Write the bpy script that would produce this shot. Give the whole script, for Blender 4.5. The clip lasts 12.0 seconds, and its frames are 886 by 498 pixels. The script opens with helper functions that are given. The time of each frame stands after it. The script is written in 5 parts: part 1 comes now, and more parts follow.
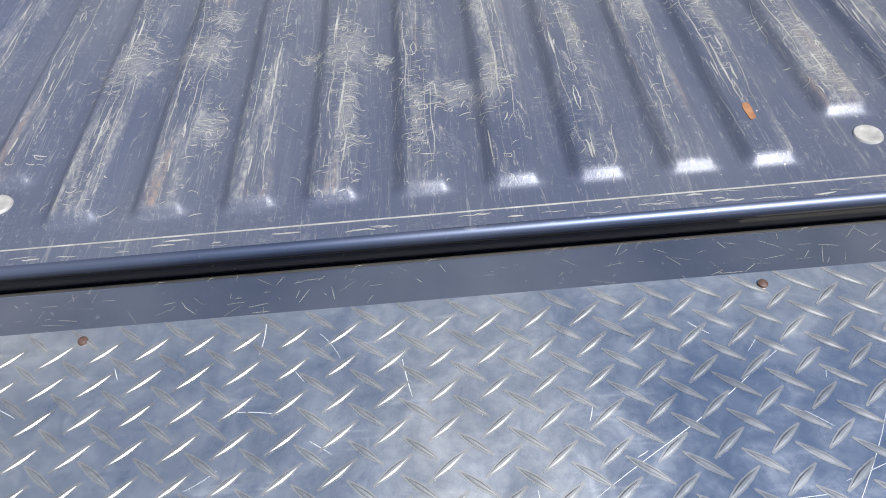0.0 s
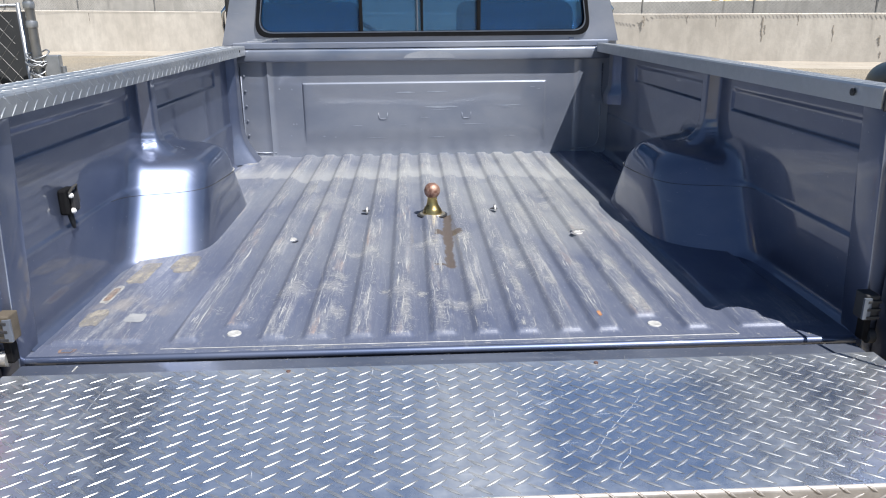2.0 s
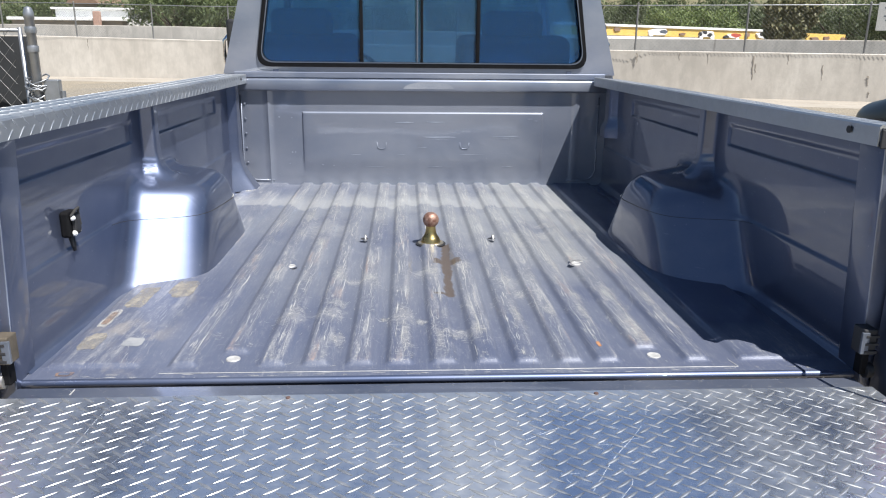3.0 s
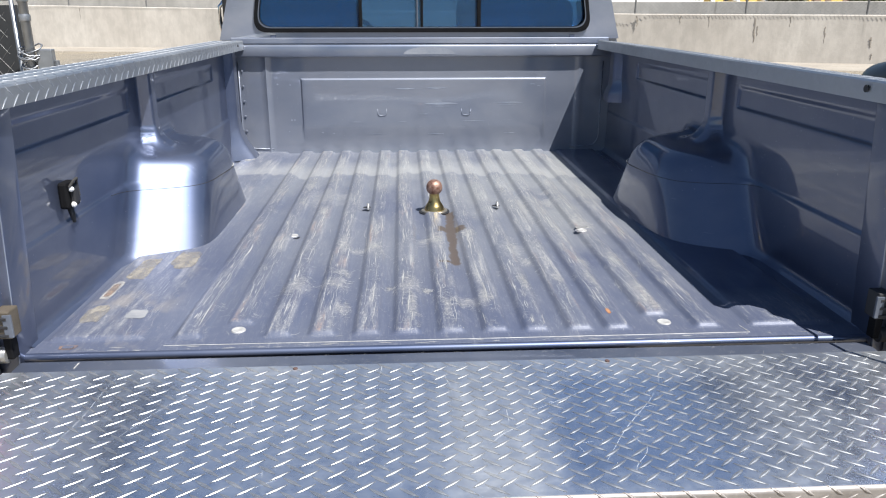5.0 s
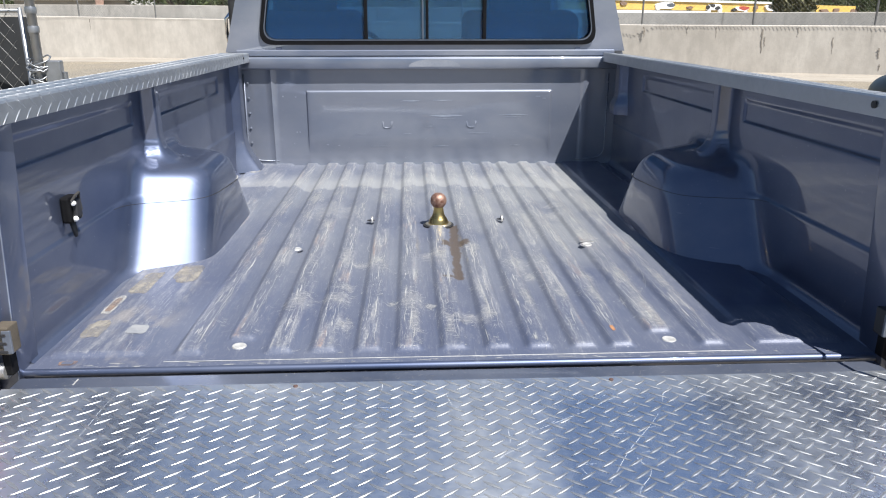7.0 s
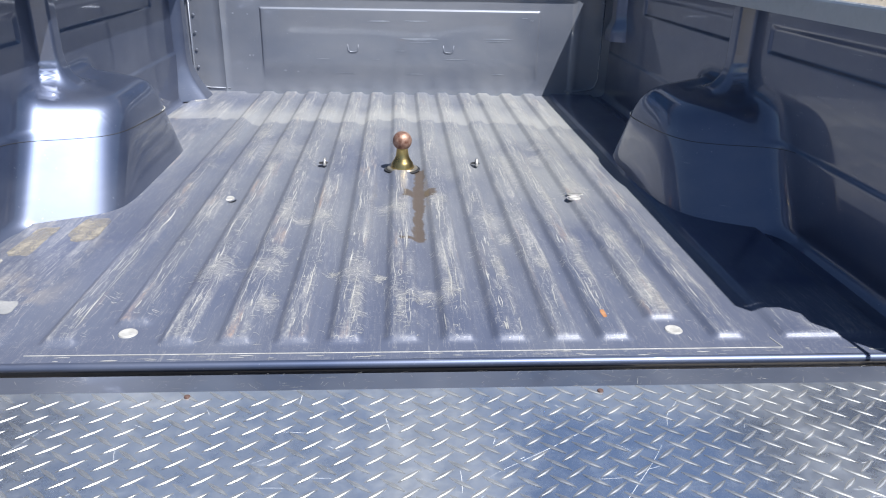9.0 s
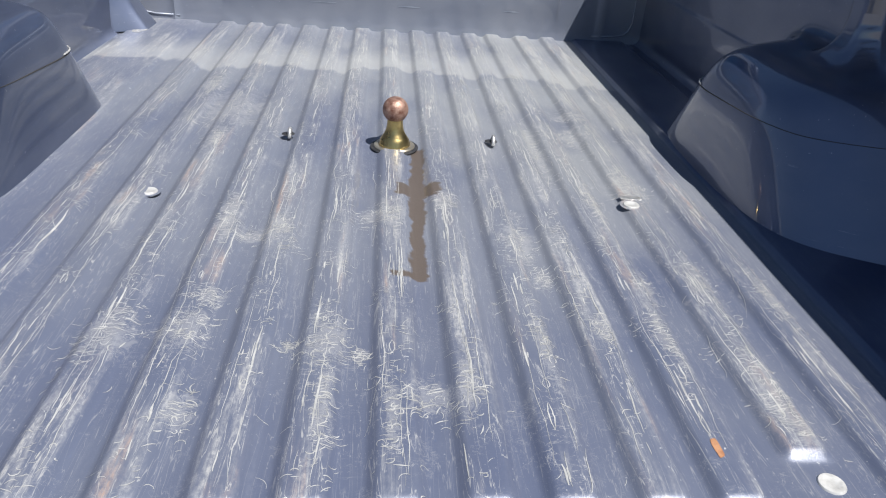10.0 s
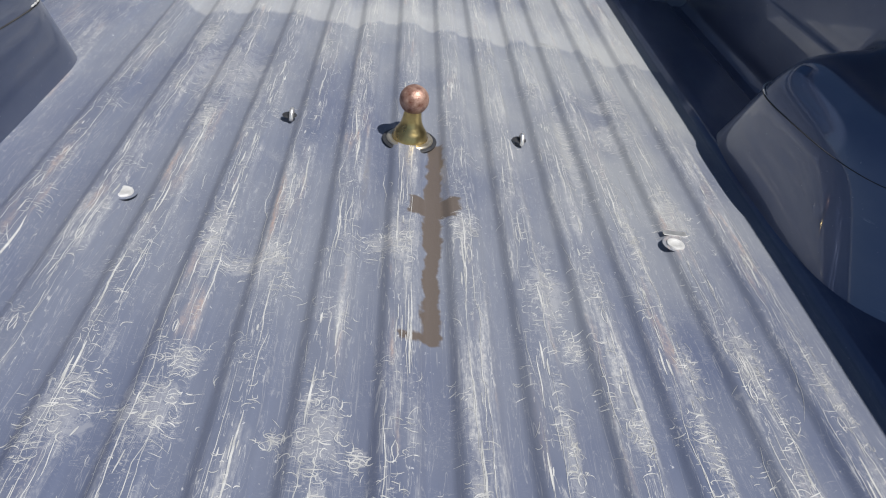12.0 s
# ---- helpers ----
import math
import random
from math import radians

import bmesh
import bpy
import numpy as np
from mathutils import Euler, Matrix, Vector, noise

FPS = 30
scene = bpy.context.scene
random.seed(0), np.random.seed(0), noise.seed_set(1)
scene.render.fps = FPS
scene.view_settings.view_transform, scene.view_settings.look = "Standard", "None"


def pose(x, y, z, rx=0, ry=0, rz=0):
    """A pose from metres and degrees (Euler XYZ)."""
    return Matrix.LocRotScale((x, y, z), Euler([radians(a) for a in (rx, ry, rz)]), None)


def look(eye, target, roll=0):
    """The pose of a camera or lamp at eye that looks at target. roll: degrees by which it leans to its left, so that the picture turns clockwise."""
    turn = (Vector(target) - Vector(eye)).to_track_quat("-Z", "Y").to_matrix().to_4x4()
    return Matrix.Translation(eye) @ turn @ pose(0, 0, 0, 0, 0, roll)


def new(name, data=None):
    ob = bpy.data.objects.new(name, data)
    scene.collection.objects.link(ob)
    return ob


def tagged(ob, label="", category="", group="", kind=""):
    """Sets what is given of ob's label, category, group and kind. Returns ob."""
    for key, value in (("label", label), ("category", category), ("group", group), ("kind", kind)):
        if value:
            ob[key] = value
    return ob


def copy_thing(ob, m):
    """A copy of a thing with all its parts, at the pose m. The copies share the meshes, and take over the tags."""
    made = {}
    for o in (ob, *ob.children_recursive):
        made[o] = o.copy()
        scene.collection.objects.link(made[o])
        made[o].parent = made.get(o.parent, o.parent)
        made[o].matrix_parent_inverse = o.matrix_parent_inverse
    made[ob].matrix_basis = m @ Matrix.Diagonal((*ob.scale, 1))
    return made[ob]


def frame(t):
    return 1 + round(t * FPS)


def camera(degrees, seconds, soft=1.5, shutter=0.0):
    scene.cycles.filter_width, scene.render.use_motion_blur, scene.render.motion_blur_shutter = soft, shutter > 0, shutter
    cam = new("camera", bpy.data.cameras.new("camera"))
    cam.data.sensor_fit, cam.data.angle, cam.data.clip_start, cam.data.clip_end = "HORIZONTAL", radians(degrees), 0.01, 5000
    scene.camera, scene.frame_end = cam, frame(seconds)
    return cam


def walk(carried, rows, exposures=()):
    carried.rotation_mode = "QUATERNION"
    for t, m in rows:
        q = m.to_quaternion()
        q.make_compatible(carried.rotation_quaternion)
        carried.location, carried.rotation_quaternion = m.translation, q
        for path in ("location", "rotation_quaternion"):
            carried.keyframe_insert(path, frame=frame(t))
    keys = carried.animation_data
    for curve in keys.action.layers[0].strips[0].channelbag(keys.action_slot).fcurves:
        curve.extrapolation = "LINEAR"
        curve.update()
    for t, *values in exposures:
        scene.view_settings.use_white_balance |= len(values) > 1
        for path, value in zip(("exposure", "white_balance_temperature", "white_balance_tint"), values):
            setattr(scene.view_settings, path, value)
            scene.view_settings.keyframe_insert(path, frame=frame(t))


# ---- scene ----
cam = camera(62.2, 12.0, soft=1.1)
PATH = [
    (0, (0.02, -0.471, 1.401), (0.0, 0.881, -0.072), -5.5),
    (0.5, (0.037, -0.838, 1.463), (0.03, 0.703, 0.188), -5.0),
    (0.8, (-0.019, -1.039, 1.476), (-0.01, 0.639, 0.387), -3.4),
    (1, (-0.009, -1.137, 1.487), (-0.034, 0.61, 0.512), -3.4),
    (1.5, (-0.056, -1.325, 1.521), (-0.023, 0.527, 0.766), -1.6),
    (2, (-0.065, -1.373, 1.548), (0.016, 0.529, 0.935), -0.5),
    (2.5, (-0.082, -1.378, 1.548), (0.019, 0.544, 1.006), 0.3),
    (3, (-0.086, -1.38, 1.546), (0.018, 0.545, 1.012), 0.6),
    (5, (-0.101, -1.352, 1.536), (0.004, 0.548, 0.92), 0.0),
    (5.5, (-0.098, -1.349, 1.542), (0.003, 0.551, 0.928), 0.1),
    (6, (-0.097, -1.351, 1.543), (0.001, 0.552, 0.936), 0.1),
    (6.5, (-0.095, -1.341, 1.544), (-0.001, 0.565, 0.944), 0.1),
    (7, (-0.091, -1.336, 1.545), (-0.004, 0.572, 0.954), 0.0),
    (7.5, (-0.084, -1.329, 1.546), (-0.001, 0.583, 0.964), -0.1),
    (7.7, (-0.081, -1.321, 1.545), (0.016, 0.587, 0.953), 0.0),
    (9.3, (-0.002, -0.812, 1.471), (0.133, 1.015, 0.669), 2.0),
    (9.5, (-0.019, -0.68, 1.456), (0.13, 1.138, 0.636), 2.7),
    (10, (-0.027, -0.428, 1.458), (0.151, 1.321, 0.503), 4.2),
    (10.5, (-0.018, -0.289, 1.407), (0.173, 1.416, 0.379), 6.0),
    (11, (-0.004, -0.238, 1.396), (0.166, 1.399, 0.259), 7.4),
    (11.5, (-0.012, -0.238, 1.406), (0.172, 1.419, 0.301), 9.2),
    (12, (-0.053, -0.173, 1.542), (0.146, 1.44, 0.377), 9.4),
]
walk(cam, [(t, look(eye, target, roll)) for t, eye, target, roll in PATH], exposures=[(0, 0.5), (0.6, 0.65), (1.5, 0.9), (9.0, 0.9), (10.5, 0.7), (12, 0.6)])

# ---- world, sun ----
SUN = Vector((0.385, -0.42, 1.0)).normalized()
world = bpy.data.worlds.new("sky")
scene.world = world
world.use_nodes = True
wn = world.node_tree.nodes
sky = wn.new("ShaderNodeTexSky")
sky.sky_type = "NISHITA"
sky.sun_disc = False
sky.dust_density = 0.25
sky.ozone_density = 3.0
sky.sun_elevation = math.asin(SUN.z)
sky.sun_rotation = math.atan2(SUN.x, SUN.y)
world.node_tree.links.new(sky.outputs[0], wn["Background"].inputs[0])
wn["Background"].inputs[1].default_value = 0.052
sun = new("sun", bpy.data.lights.new("sun", "SUN"))
sun.data.energy = 5.0
sun.data.angle = radians(0.5)
sun.data.color = (1.0, 0.975, 0.94)
sun.matrix_world = look(SUN * 30, (0, 0, 0))

F = 0.88            # level of the bed floor
G = 0.17            # level of the ground


# ---- materials ----
class Nodes:
    """A node material under construction."""

    def __init__(self, name):
        self.mat = bpy.data.materials.new(name)
        self.mat.use_nodes = True
        self.tree = self.mat.node_tree
        self.bsdf = self.tree.nodes["Principled BSDF"]
        self.coord = self.add("ShaderNodeTexCoord").outputs["Object"]

    def add(self, kind, operation="", data_type=""):
        node = self.tree.nodes.new(kind)
        if operation:
            node.operation = operation
        if data_type:
            node.data_type = data_type
        return node

    def put(self, socket, value):
        if hasattr(value, "is_linked"):
            self.tree.links.new(value, socket)
        else:
            socket.default_value = (*value, 1) if isinstance(value, tuple) and len(value) == 3 and socket.type == "RGBA" else value

    def scaled(self, s):
        m = self.add("ShaderNodeMapping")
        self.put(m.inputs["Vector"], self.coord)
        m.inputs["Scale"].default_value = s
        return m.outputs[0]

    def noise(self, scale, detail=4.0, stretch=(1, 1, 1), rough=0.55, warp=0.0):
        n = self.add("ShaderNodeTexNoise")
        self.put(n.inputs["Vector"], self.scaled(stretch))
        n.inputs["Scale"].default_value, n.inputs["Detail"].default_value = scale, detail
        n.inputs["Roughness"].default_value, n.inputs["Distortion"].default_value = rough, warp
        return n.outputs["Fac"]

    def ramp(self, value, low, high, a=0.0, b=1.0):
        r = self.add("ShaderNodeMapRange")
        r.clamp = True
        self.put(r.inputs["Value"], value)
        r.inputs["From Min"].default_value, r.inputs["From Max"].default_value = low, high
        r.inputs["To Min"].default_value, r.inputs["To Max"].default_value = a, b
        return r.outputs[0]

    def math(self, op, a, b=0.0):
        m = self.add("ShaderNodeMath", operation=op)
        self.put(m.inputs[0], a)
        self.put(m.inputs[1], b)
        return m.outputs[0]

    def mix(self, fac, a, b):
        m = self.add("ShaderNodeMix", data_type="RGBA")
        self.put(m.inputs["Factor"], fac)
        self.put(m.inputs["A"], a)
        self.put(m.inputs["B"], b)
        return m.outputs["Result"]

    def bump(self, height, strength, distance=0.002):
        b = self.add("ShaderNodeBump")
        self.put(b.inputs["Height"], height)
        b.inputs["Strength"].default_value, b.inputs["Distance"].default_value = strength, distance
        self.put(self.bsdf.inputs["Normal"], b.outputs[0])

    def set(self, **values):
        for key, value in values.items():
            self.put(self.bsdf.inputs[key.replace("_", " ")], value)
        return self


def plain(name, a, b, scale=6.0, rough=(0.4, 0.6), metal=0.0, grain=120.0, bump=0.15, stretch=(1, 1, 1), coat=0.0, bump_size=0.002):
    """A surface whose colour and gloss drift between two values at a coarse and a fine scale."""
    n = Nodes(name)
    coarse, fine = n.noise(scale, 5, stretch), n.noise(grain, 3, stretch)
    both = n.math("ADD", n.math("MULTIPLY", coarse, 0.7), n.math("MULTIPLY", fine, 0.3))
    n.set(Base_Color=n.mix(n.ramp(both, 0.32, 0.68), a, b), Roughness=n.ramp(coarse, 0.3, 0.7, *rough), Metallic=metal, Coat_Weight=coat)
    if bump:
        n.bump(fine, bump, bump_size)
    return n.mat


def paint_material(name, dusty, clean=(0.058, 0.084, 0.165), even=0.25, coat=1.0):
    """Slate blue metallic paint; dusty: how much settled dust dulls it, even: how evenly it lies."""
    n = Nodes(name)
    dust = n.math("MULTIPLY", n.ramp(n.noise(3.0, 6, (1, 1, 1.6)), 0.30, 0.72, even, 1.0), dusty)
    scuff = n.ramp(n.noise(9.0, 8, (1.0, 1.0, 14.0), 0.7), 0.66, 0.72)
    speck = n.ramp(n.noise(130.0, 2), 0.72, 0.76)
    colour = n.mix(dust, clean, (0.38, 0.37, 0.355))
    colour = n.mix(n.math("MULTIPLY", n.math("MAXIMUM", scuff, speck), 0.25), colour, (0.5, 0.52, 0.56))
    n.set(Base_Color=colour, Metallic=n.ramp(dust, 0, 0.7, 0.88, 0.0), Roughness=n.ramp(dust, 0, 0.8, 0.42, 0.52), Coat_Weight=n.ramp(dust, 0, 0.8, coat, 0.2 * coat), Coat_Roughness=0.045, Coat_IOR=1.75)
    n.bump(n.noise(260.0, 2), 0.04, 0.001)
    return n.mat


# dragged-load scuffs on the floor: middle x, y and half sizes
SCUFFS = (
          (-0.37, 0.371, 0.038, 0.057), (-0.277, 0.377, 0.039, 0.052), (-0.139, 0.355, 0.02, 0.017), (-0.091, 0.362, 0.031, 0.069), (-0.044, 0.34, 0.011, 0.018), (0.035, 0.25, 0.034, 0.039), (0.087, 0.27, 0.016, 0.072),
          (-0.247, 0.23, 0.02, 0.041), (-0.259, 0.461, 0.028, 0.034), (-0.233, 0.655, 0.047, 0.03), (-0.282, 0.715, 0.016, 0.077), (-0.185, 0.677, 0.02, 0.045), (-0.03, 0.74, 0.044, 0.04), (0.009, 0.76, 0.018, 0.063),
          (0.097, 0.796, 0.024, 0.049), (0.21, 0.662, 0.033, 0.105), (0.229, 0.543, 0.02, 0.042), (0.473, 0.898, 0.042, 0.085), (0.42, 1.189, 0.058, 0.067), (-0.381, 1.299, 0.087, 0.166), (-0.376, 1.073, 0.025, 0.093),
          (0.37, 0.372, 0.016, 0.093), (0.469, 0.267, 0.023, 0.091), (0.478, 0.524, 0.026, 0.093), (0.47, 0.193, 0.024, 0.038), (-0.004, 0.224, 0.012, 0.072), (-0.085, 0.24, 0.014, 0.093), (0.198, 0.363, 0.013, 0.102),
          (0.285, 0.388, 0.014, 0.04), (0.376, 0.806, 0.015, 0.146), (0.388, 0.517, 0.016, 0.059), (0.315, 1.121, 0.019, 0.221), (0.576, 0.49, 0.021, 0.105),
          (-0.457, 1.47, 0.03, 0.06), (0.44, 1.33, 0.05, 0.04))


def floor_material():
    """The worn bed floor: blue-grey paint, dust, pale scuffs along the ribs, a brown oil stain."""
    n = Nodes("worn_bed_floor")
    xyz = n.add("ShaderNodeSeparateXYZ")
    n.put(xyz.inputs[0], n.coord)
    x, y, z = xyz.outputs
    plain_x = x
    big = n.noise(2.2, 5, (1, 0.6, 1))
    base = n.mix(n.ramp(big, 0.3, 0.7), (0.062, 0.076, 0.132), (0.090, 0.106, 0.156))
    far = n.math("MULTIPLY", n.ramp(y, 0.10, 1.3, 0.10, 0.95), n.ramp(x, -0.75, 0.45, 0.36, 1.15))
    dust = n.math("MULTIPLY", n.ramp(n.noise(5.0, 7, (1, 0.5, 1)), 0.22, 0.62), n.math("ADD", far, 0.08))
    base = n.mix(dust, base, (0.208, 0.217, 0.232))
    # pale silt left where water stood before the front panel, with a scalloped shore
    shore = n.math("ADD", y, n.math("MULTIPLY", n.math("SUBTRACT", n.noise(4.0, 4, (1, 0.4, 1), 0.5, 0.6), 0.5), 0.42))
    band = n.math("MULTIPLY", n.ramp(shore, 1.665, 1.685), n.ramp(shore, 1.96, 1.80, 0.0, 1.0))
    base = n.mix(n.math("MULTIPLY", band, 0.38), base, (0.40, 0.40, 0.385))
    # worn rib tops: chalky paint, broken by grain
    tops = n.ramp(z, F + 0.005, F + 0.0095)
    grain = n.noise(210.0, 5, (1.0, 0.45, 1.0), 0.7)
    patchy = n.ramp(n.noise(8.0, 6, (1.6, 0.42, 1), 0.6, 0.5), 0.44, 0.60)
    core = n.ramp(n.noise(55.0, 5, (1.2, 0.09, 1.0), 0.6, 0.5), 0.46, 0.62, 0.15, 1.0)
    chalk = n.math("MULTIPLY", n.math("MULTIPLY", patchy, core), n.ramp(grain, 0.38, 0.62, 0.25, 1.0))
    wear = n.math("MULTIPLY", chalk, n.ramp(tops, 0, 1, 0.06, 0.68))
    base = n.mix(wear, base, (0.44, 0.435, 0.42))
    # scuffed areas where loads were dragged across
    area = None
    for cx, cy, rx, ry in SCUFFS:
        v = n.add("ShaderNodeVectorMath", operation="SUBTRACT")
        n.put(v.inputs[0], n.coord)
        v.inputs[1].default_value = (cx, cy, F)
        w = n.add("ShaderNodeVectorMath", operation="MULTIPLY")
        n.put(w.inputs[0], v.outputs[0])
        w.inputs[1].default_value = (1 / rx, 1 / ry, 0)
        q = n.add("ShaderNodeVectorMath", operation="LENGTH")
        n.put(q.inputs[0], w.outputs[0])
        one = n.ramp(q.outputs["Value"], 1.25, 0.2)
        area = one if area is None else n.math("MAXIMUM", area, one)
    broken = n.math("ADD", area, n.ramp(n.noise(34.0, 8, (1.1, 0.7, 1.0), 0.72, 1.4), 0.32, 0.68, -1.15, 0.35))
    scribble = n.ramp(n.math("ABSOLUTE", n.math("SUBTRACT", n.noise(120.0, 4, (0.6, 1.3, 1.0), 0.55, 1.2), 0.5)), 0.035, 0.008)
    scuffed = n.math("MAXIMUM", n.math("MULTIPLY", n.ramp(broken, 0.10, 0.40), 0.20), n.math("MULTIPLY", n.math("MULTIPLY", scribble, n.ramp(n.math("ADD", area, n.ramp(n.noise(22.0, 5, (1, 1, 1), 0.6), 0.35, 0.65, -0.6, 0.25)), 0.10, 0.45)), 0.40))
    hair = n.ramp(n.math("ABSOLUTE", n.math("SUBTRACT", n.noise(75.0, 3, (1.4, 0.10, 1.0), 0.5, 0.9), 0.5)), 0.010, 0.003)
    nicks = n.ramp(n.math("ABSOLUTE", n.math("SUBTRACT", n.noise(58.0, 3, (0.5, 1.2, 1.0), 0.5, 1.6), 0.5)), 0.008, 0.002)
    hair = n.math("MULTIPLY", n.math("MAXIMUM", hair, n.math("MULTIPLY", nicks, n.ramp(n.noise(8.0, 4), 0.46, 0.58))), n.ramp(tops, 0, 1, 0.22, 0.50))
    base = n.mix(n.math("MAXIMUM", scuffed, hair), base, (0.46, 0.452, 0.43))
    specks = n.math("MULTIPLY", n.ramp(n.noise(150.0, 2), 0.70, 0.76), n.ramp(n.noise(6, 4), 0.4, 0.6, 0.1, 0.7))
    base = n.mix(specks, base, (0.5, 0.5, 0.5))
    rust = n.math("MULTIPLY", n.ramp(n.noise(26.0, 5, (1.0, 0.12, 1.0), 0.6), 0.57, 0.64), n.math("MULTIPLY", n.math("MULTIPLY", tops, wear), 0.9))
    base = n.mix(rust, base, (0.26, 0.13, 0.08))
    # oil stain that runs back from the ball
    wob = n.math("MULTIPLY", n.math("SUBTRACT", n.noise(30.0, 3), 0.5), 0.03)

    def blot(cx, cy, hx, hy):
        dx = n.math("SUBTRACT", n.math("ABSOLUTE", n.math("SUBTRACT", n.math("ADD", x, wob), cx)), hx)
        dy = n.math("SUBTRACT", n.math("ABSOLUTE", n.math("SUBTRACT", n.math("ADD", y, wob), cy)), hy)
        return n.ramp(n.math("MAXIMUM", dx, dy), 0.002, -0.002)

    x = n.math("SUBTRACT", x, n.math("MULTIPLY", n.math("SUBTRACT", y, 0.53), 0.027))
    stain = n.math("MAXIMUM", blot(0.0365, 0.80, 0.0135, 0.275), n.math("MAXIMUM", blot(0.038, 0.852, 0.040, 0.026), blot(0.018, 0.532, 0.026, 0.008)))
    base = n.mix(n.math("MULTIPLY", stain, 0.92), base, (0.090, 0.070, 0.055))
    # tan mud dried beside the wheel well
    left = n.math("MULTIPLY", n.ramp(plain_x, -0.62, -0.68), n.ramp(y, 0.75, 0.62))
    mud = n.math("MULTIPLY", left, n.ramp(n.noise(9.0, 6, (1.0, 0.55, 1)), 0.54, 0.62))
    base = n.mix(n.math("MULTIPLY", mud, 0.35), base, (0.33, 0.295, 0.25))
    # beyond the last right rib the rail's shade is painted in: darker, bluer, glossy
    strip_shade = n.math("MULTIPLY", n.ramp(plain_x, 0.640, 0.655), n.ramp(y, 0.22, 0.30))
    base = n.mix(n.math("MULTIPLY", strip_shade, n.ramp(n.noise(3.0, 6), 0.35, 0.7, 1.0, 0.72)), base, (0.028, 0.045, 0.105))
    n.set(Base_Color=base, Metallic=0.15, Roughness=n.ramp(big, 0.3, 0.7, 0.36, 0.5), Specular_IOR_Level=0.5, Coat_Weight=n.math("MULTIPLY", strip_shade, 0.9), Coat_Roughness=0.06, Coat_IOR=1.5)
    n.bump(n.math("ADD", n.noise(45.0, 5, (1, 0.3, 1)), n.math("MULTIPLY", n.noise(400.0, 2), 0.4)), 0.22, 0.002)
    return n.mat


def thin_film(name, a, b):
    """Dirt that covers the paint in ragged flakes and lets it show between them."""
    n = Nodes(name)
    flakes = n.math("ADD", n.math("MULTIPLY", n.noise(38.0, 6, (1.0, 0.45, 1.0), 0.7, 0.5), 0.7), n.math("MULTIPLY", n.noise(240.0, 4, (1, 1, 1), 0.7), 0.3))
    n.set(Base_Color=n.mix(n.ramp(n.noise(60.0, 5), 0.3, 0.7), a, b), Roughness=0.9, Alpha=n.ramp(flakes, 0.36, 0.62, 0.15, 0.85))
    return n.mat


def plate_material(name, bright=0.84, tint=(0.86, 0.95, 1.10), worn=0.0, rougher=0.0):
    """Rolled aluminium tread plate: polished here, oxidised and dull there."""
    n = Nodes(name)
    xyz = n.add("ShaderNodeSeparateXYZ")
    n.put(xyz.inputs[0], n.coord)
    x, y, z = xyz.outputs
    # traffic has dulled one lane and the hinge edge more than the rest
    lane = n.ramp(n.math("ABSOLUTE", n.math("SUBTRACT", x, 0.04)), 0.10, 0.05, 0.0, 0.16)
    aslant = n.math("ADD", n.math("SUBTRACT", x, 0.335), n.math("MULTIPLY", n.math("ADD", y, 0.30), -0.10))
    wiped = n.math("MULTIPLY", n.ramp(n.math("ABSOLUTE", aslant), 0.205, 0.150), n.ramp(n.math("ABSOLUTE", n.math("ADD", y, 0.295)), 0.175, 0.130))
    edge = n.ramp(y, -0.13, -0.06, 0.0, 0.12)
    field = n.math("ADD", n.noise(2.4, 6, (1.0, 0.6, 1.0), 0.55, 0.6), n.math("SUBTRACT", n.math("MAXIMUM", lane, edge), n.math("MULTIPLY", wiped, 0.13)))
    dull = n.ramp(n.math("ADD", n.math("ADD", field, n.math("MULTIPLY", n.math("SUBTRACT", n.noise(34.0, 7, (1, 1, 1), 0.75, 0.8), 0.5), 0.45)), worn), 0.37, 0.84)
    fine = n.noise(24.0, 7, (1, 1, 1), 0.65, 0.6)
    lines = n.ramp(n.noise(60, 4, (0.15, 1.4, 1.0)), 0.6, 0.75)
    grit = n.ramp(n.noise(160.0, 4, (1, 1, 1), 0.7), 0.60, 0.68)
    colour = n.mix(dull, tuple(bright * c for c in tint), (bright * 0.76, bright * 0.78, bright * 0.80))
    colour = n.mix(n.math("MULTIPLY", grit, 0.12), colour, (0.45, 0.45, 0.46))
    n.set(Base_Color=colour, Metallic=n.ramp(dull, 0, 1, 0.97, 0.86),
          Roughness=n.math("ADD", n.ramp(dull, 0, 1, 0.21 + rougher, 0.42 + rougher), n.math("ADD", n.ramp(fine, 0.3, 0.7, -0.06, 0.10), n.math("MULTIPLY", lines, 0.08))))
    n.bump(n.math("ADD", n.noise(9.0, 4), n.math("MULTIPLY", n.noise(180.0, 3), 0.02)), 0.12, 0.01)
    return n.mat


def glass_material(name, tint, rough=0.02):
    n = Nodes(name)
    n.set(Base_Color=tint, Roughness=rough, Transmission_Weight=0.82, IOR=1.3)
    return n.mat


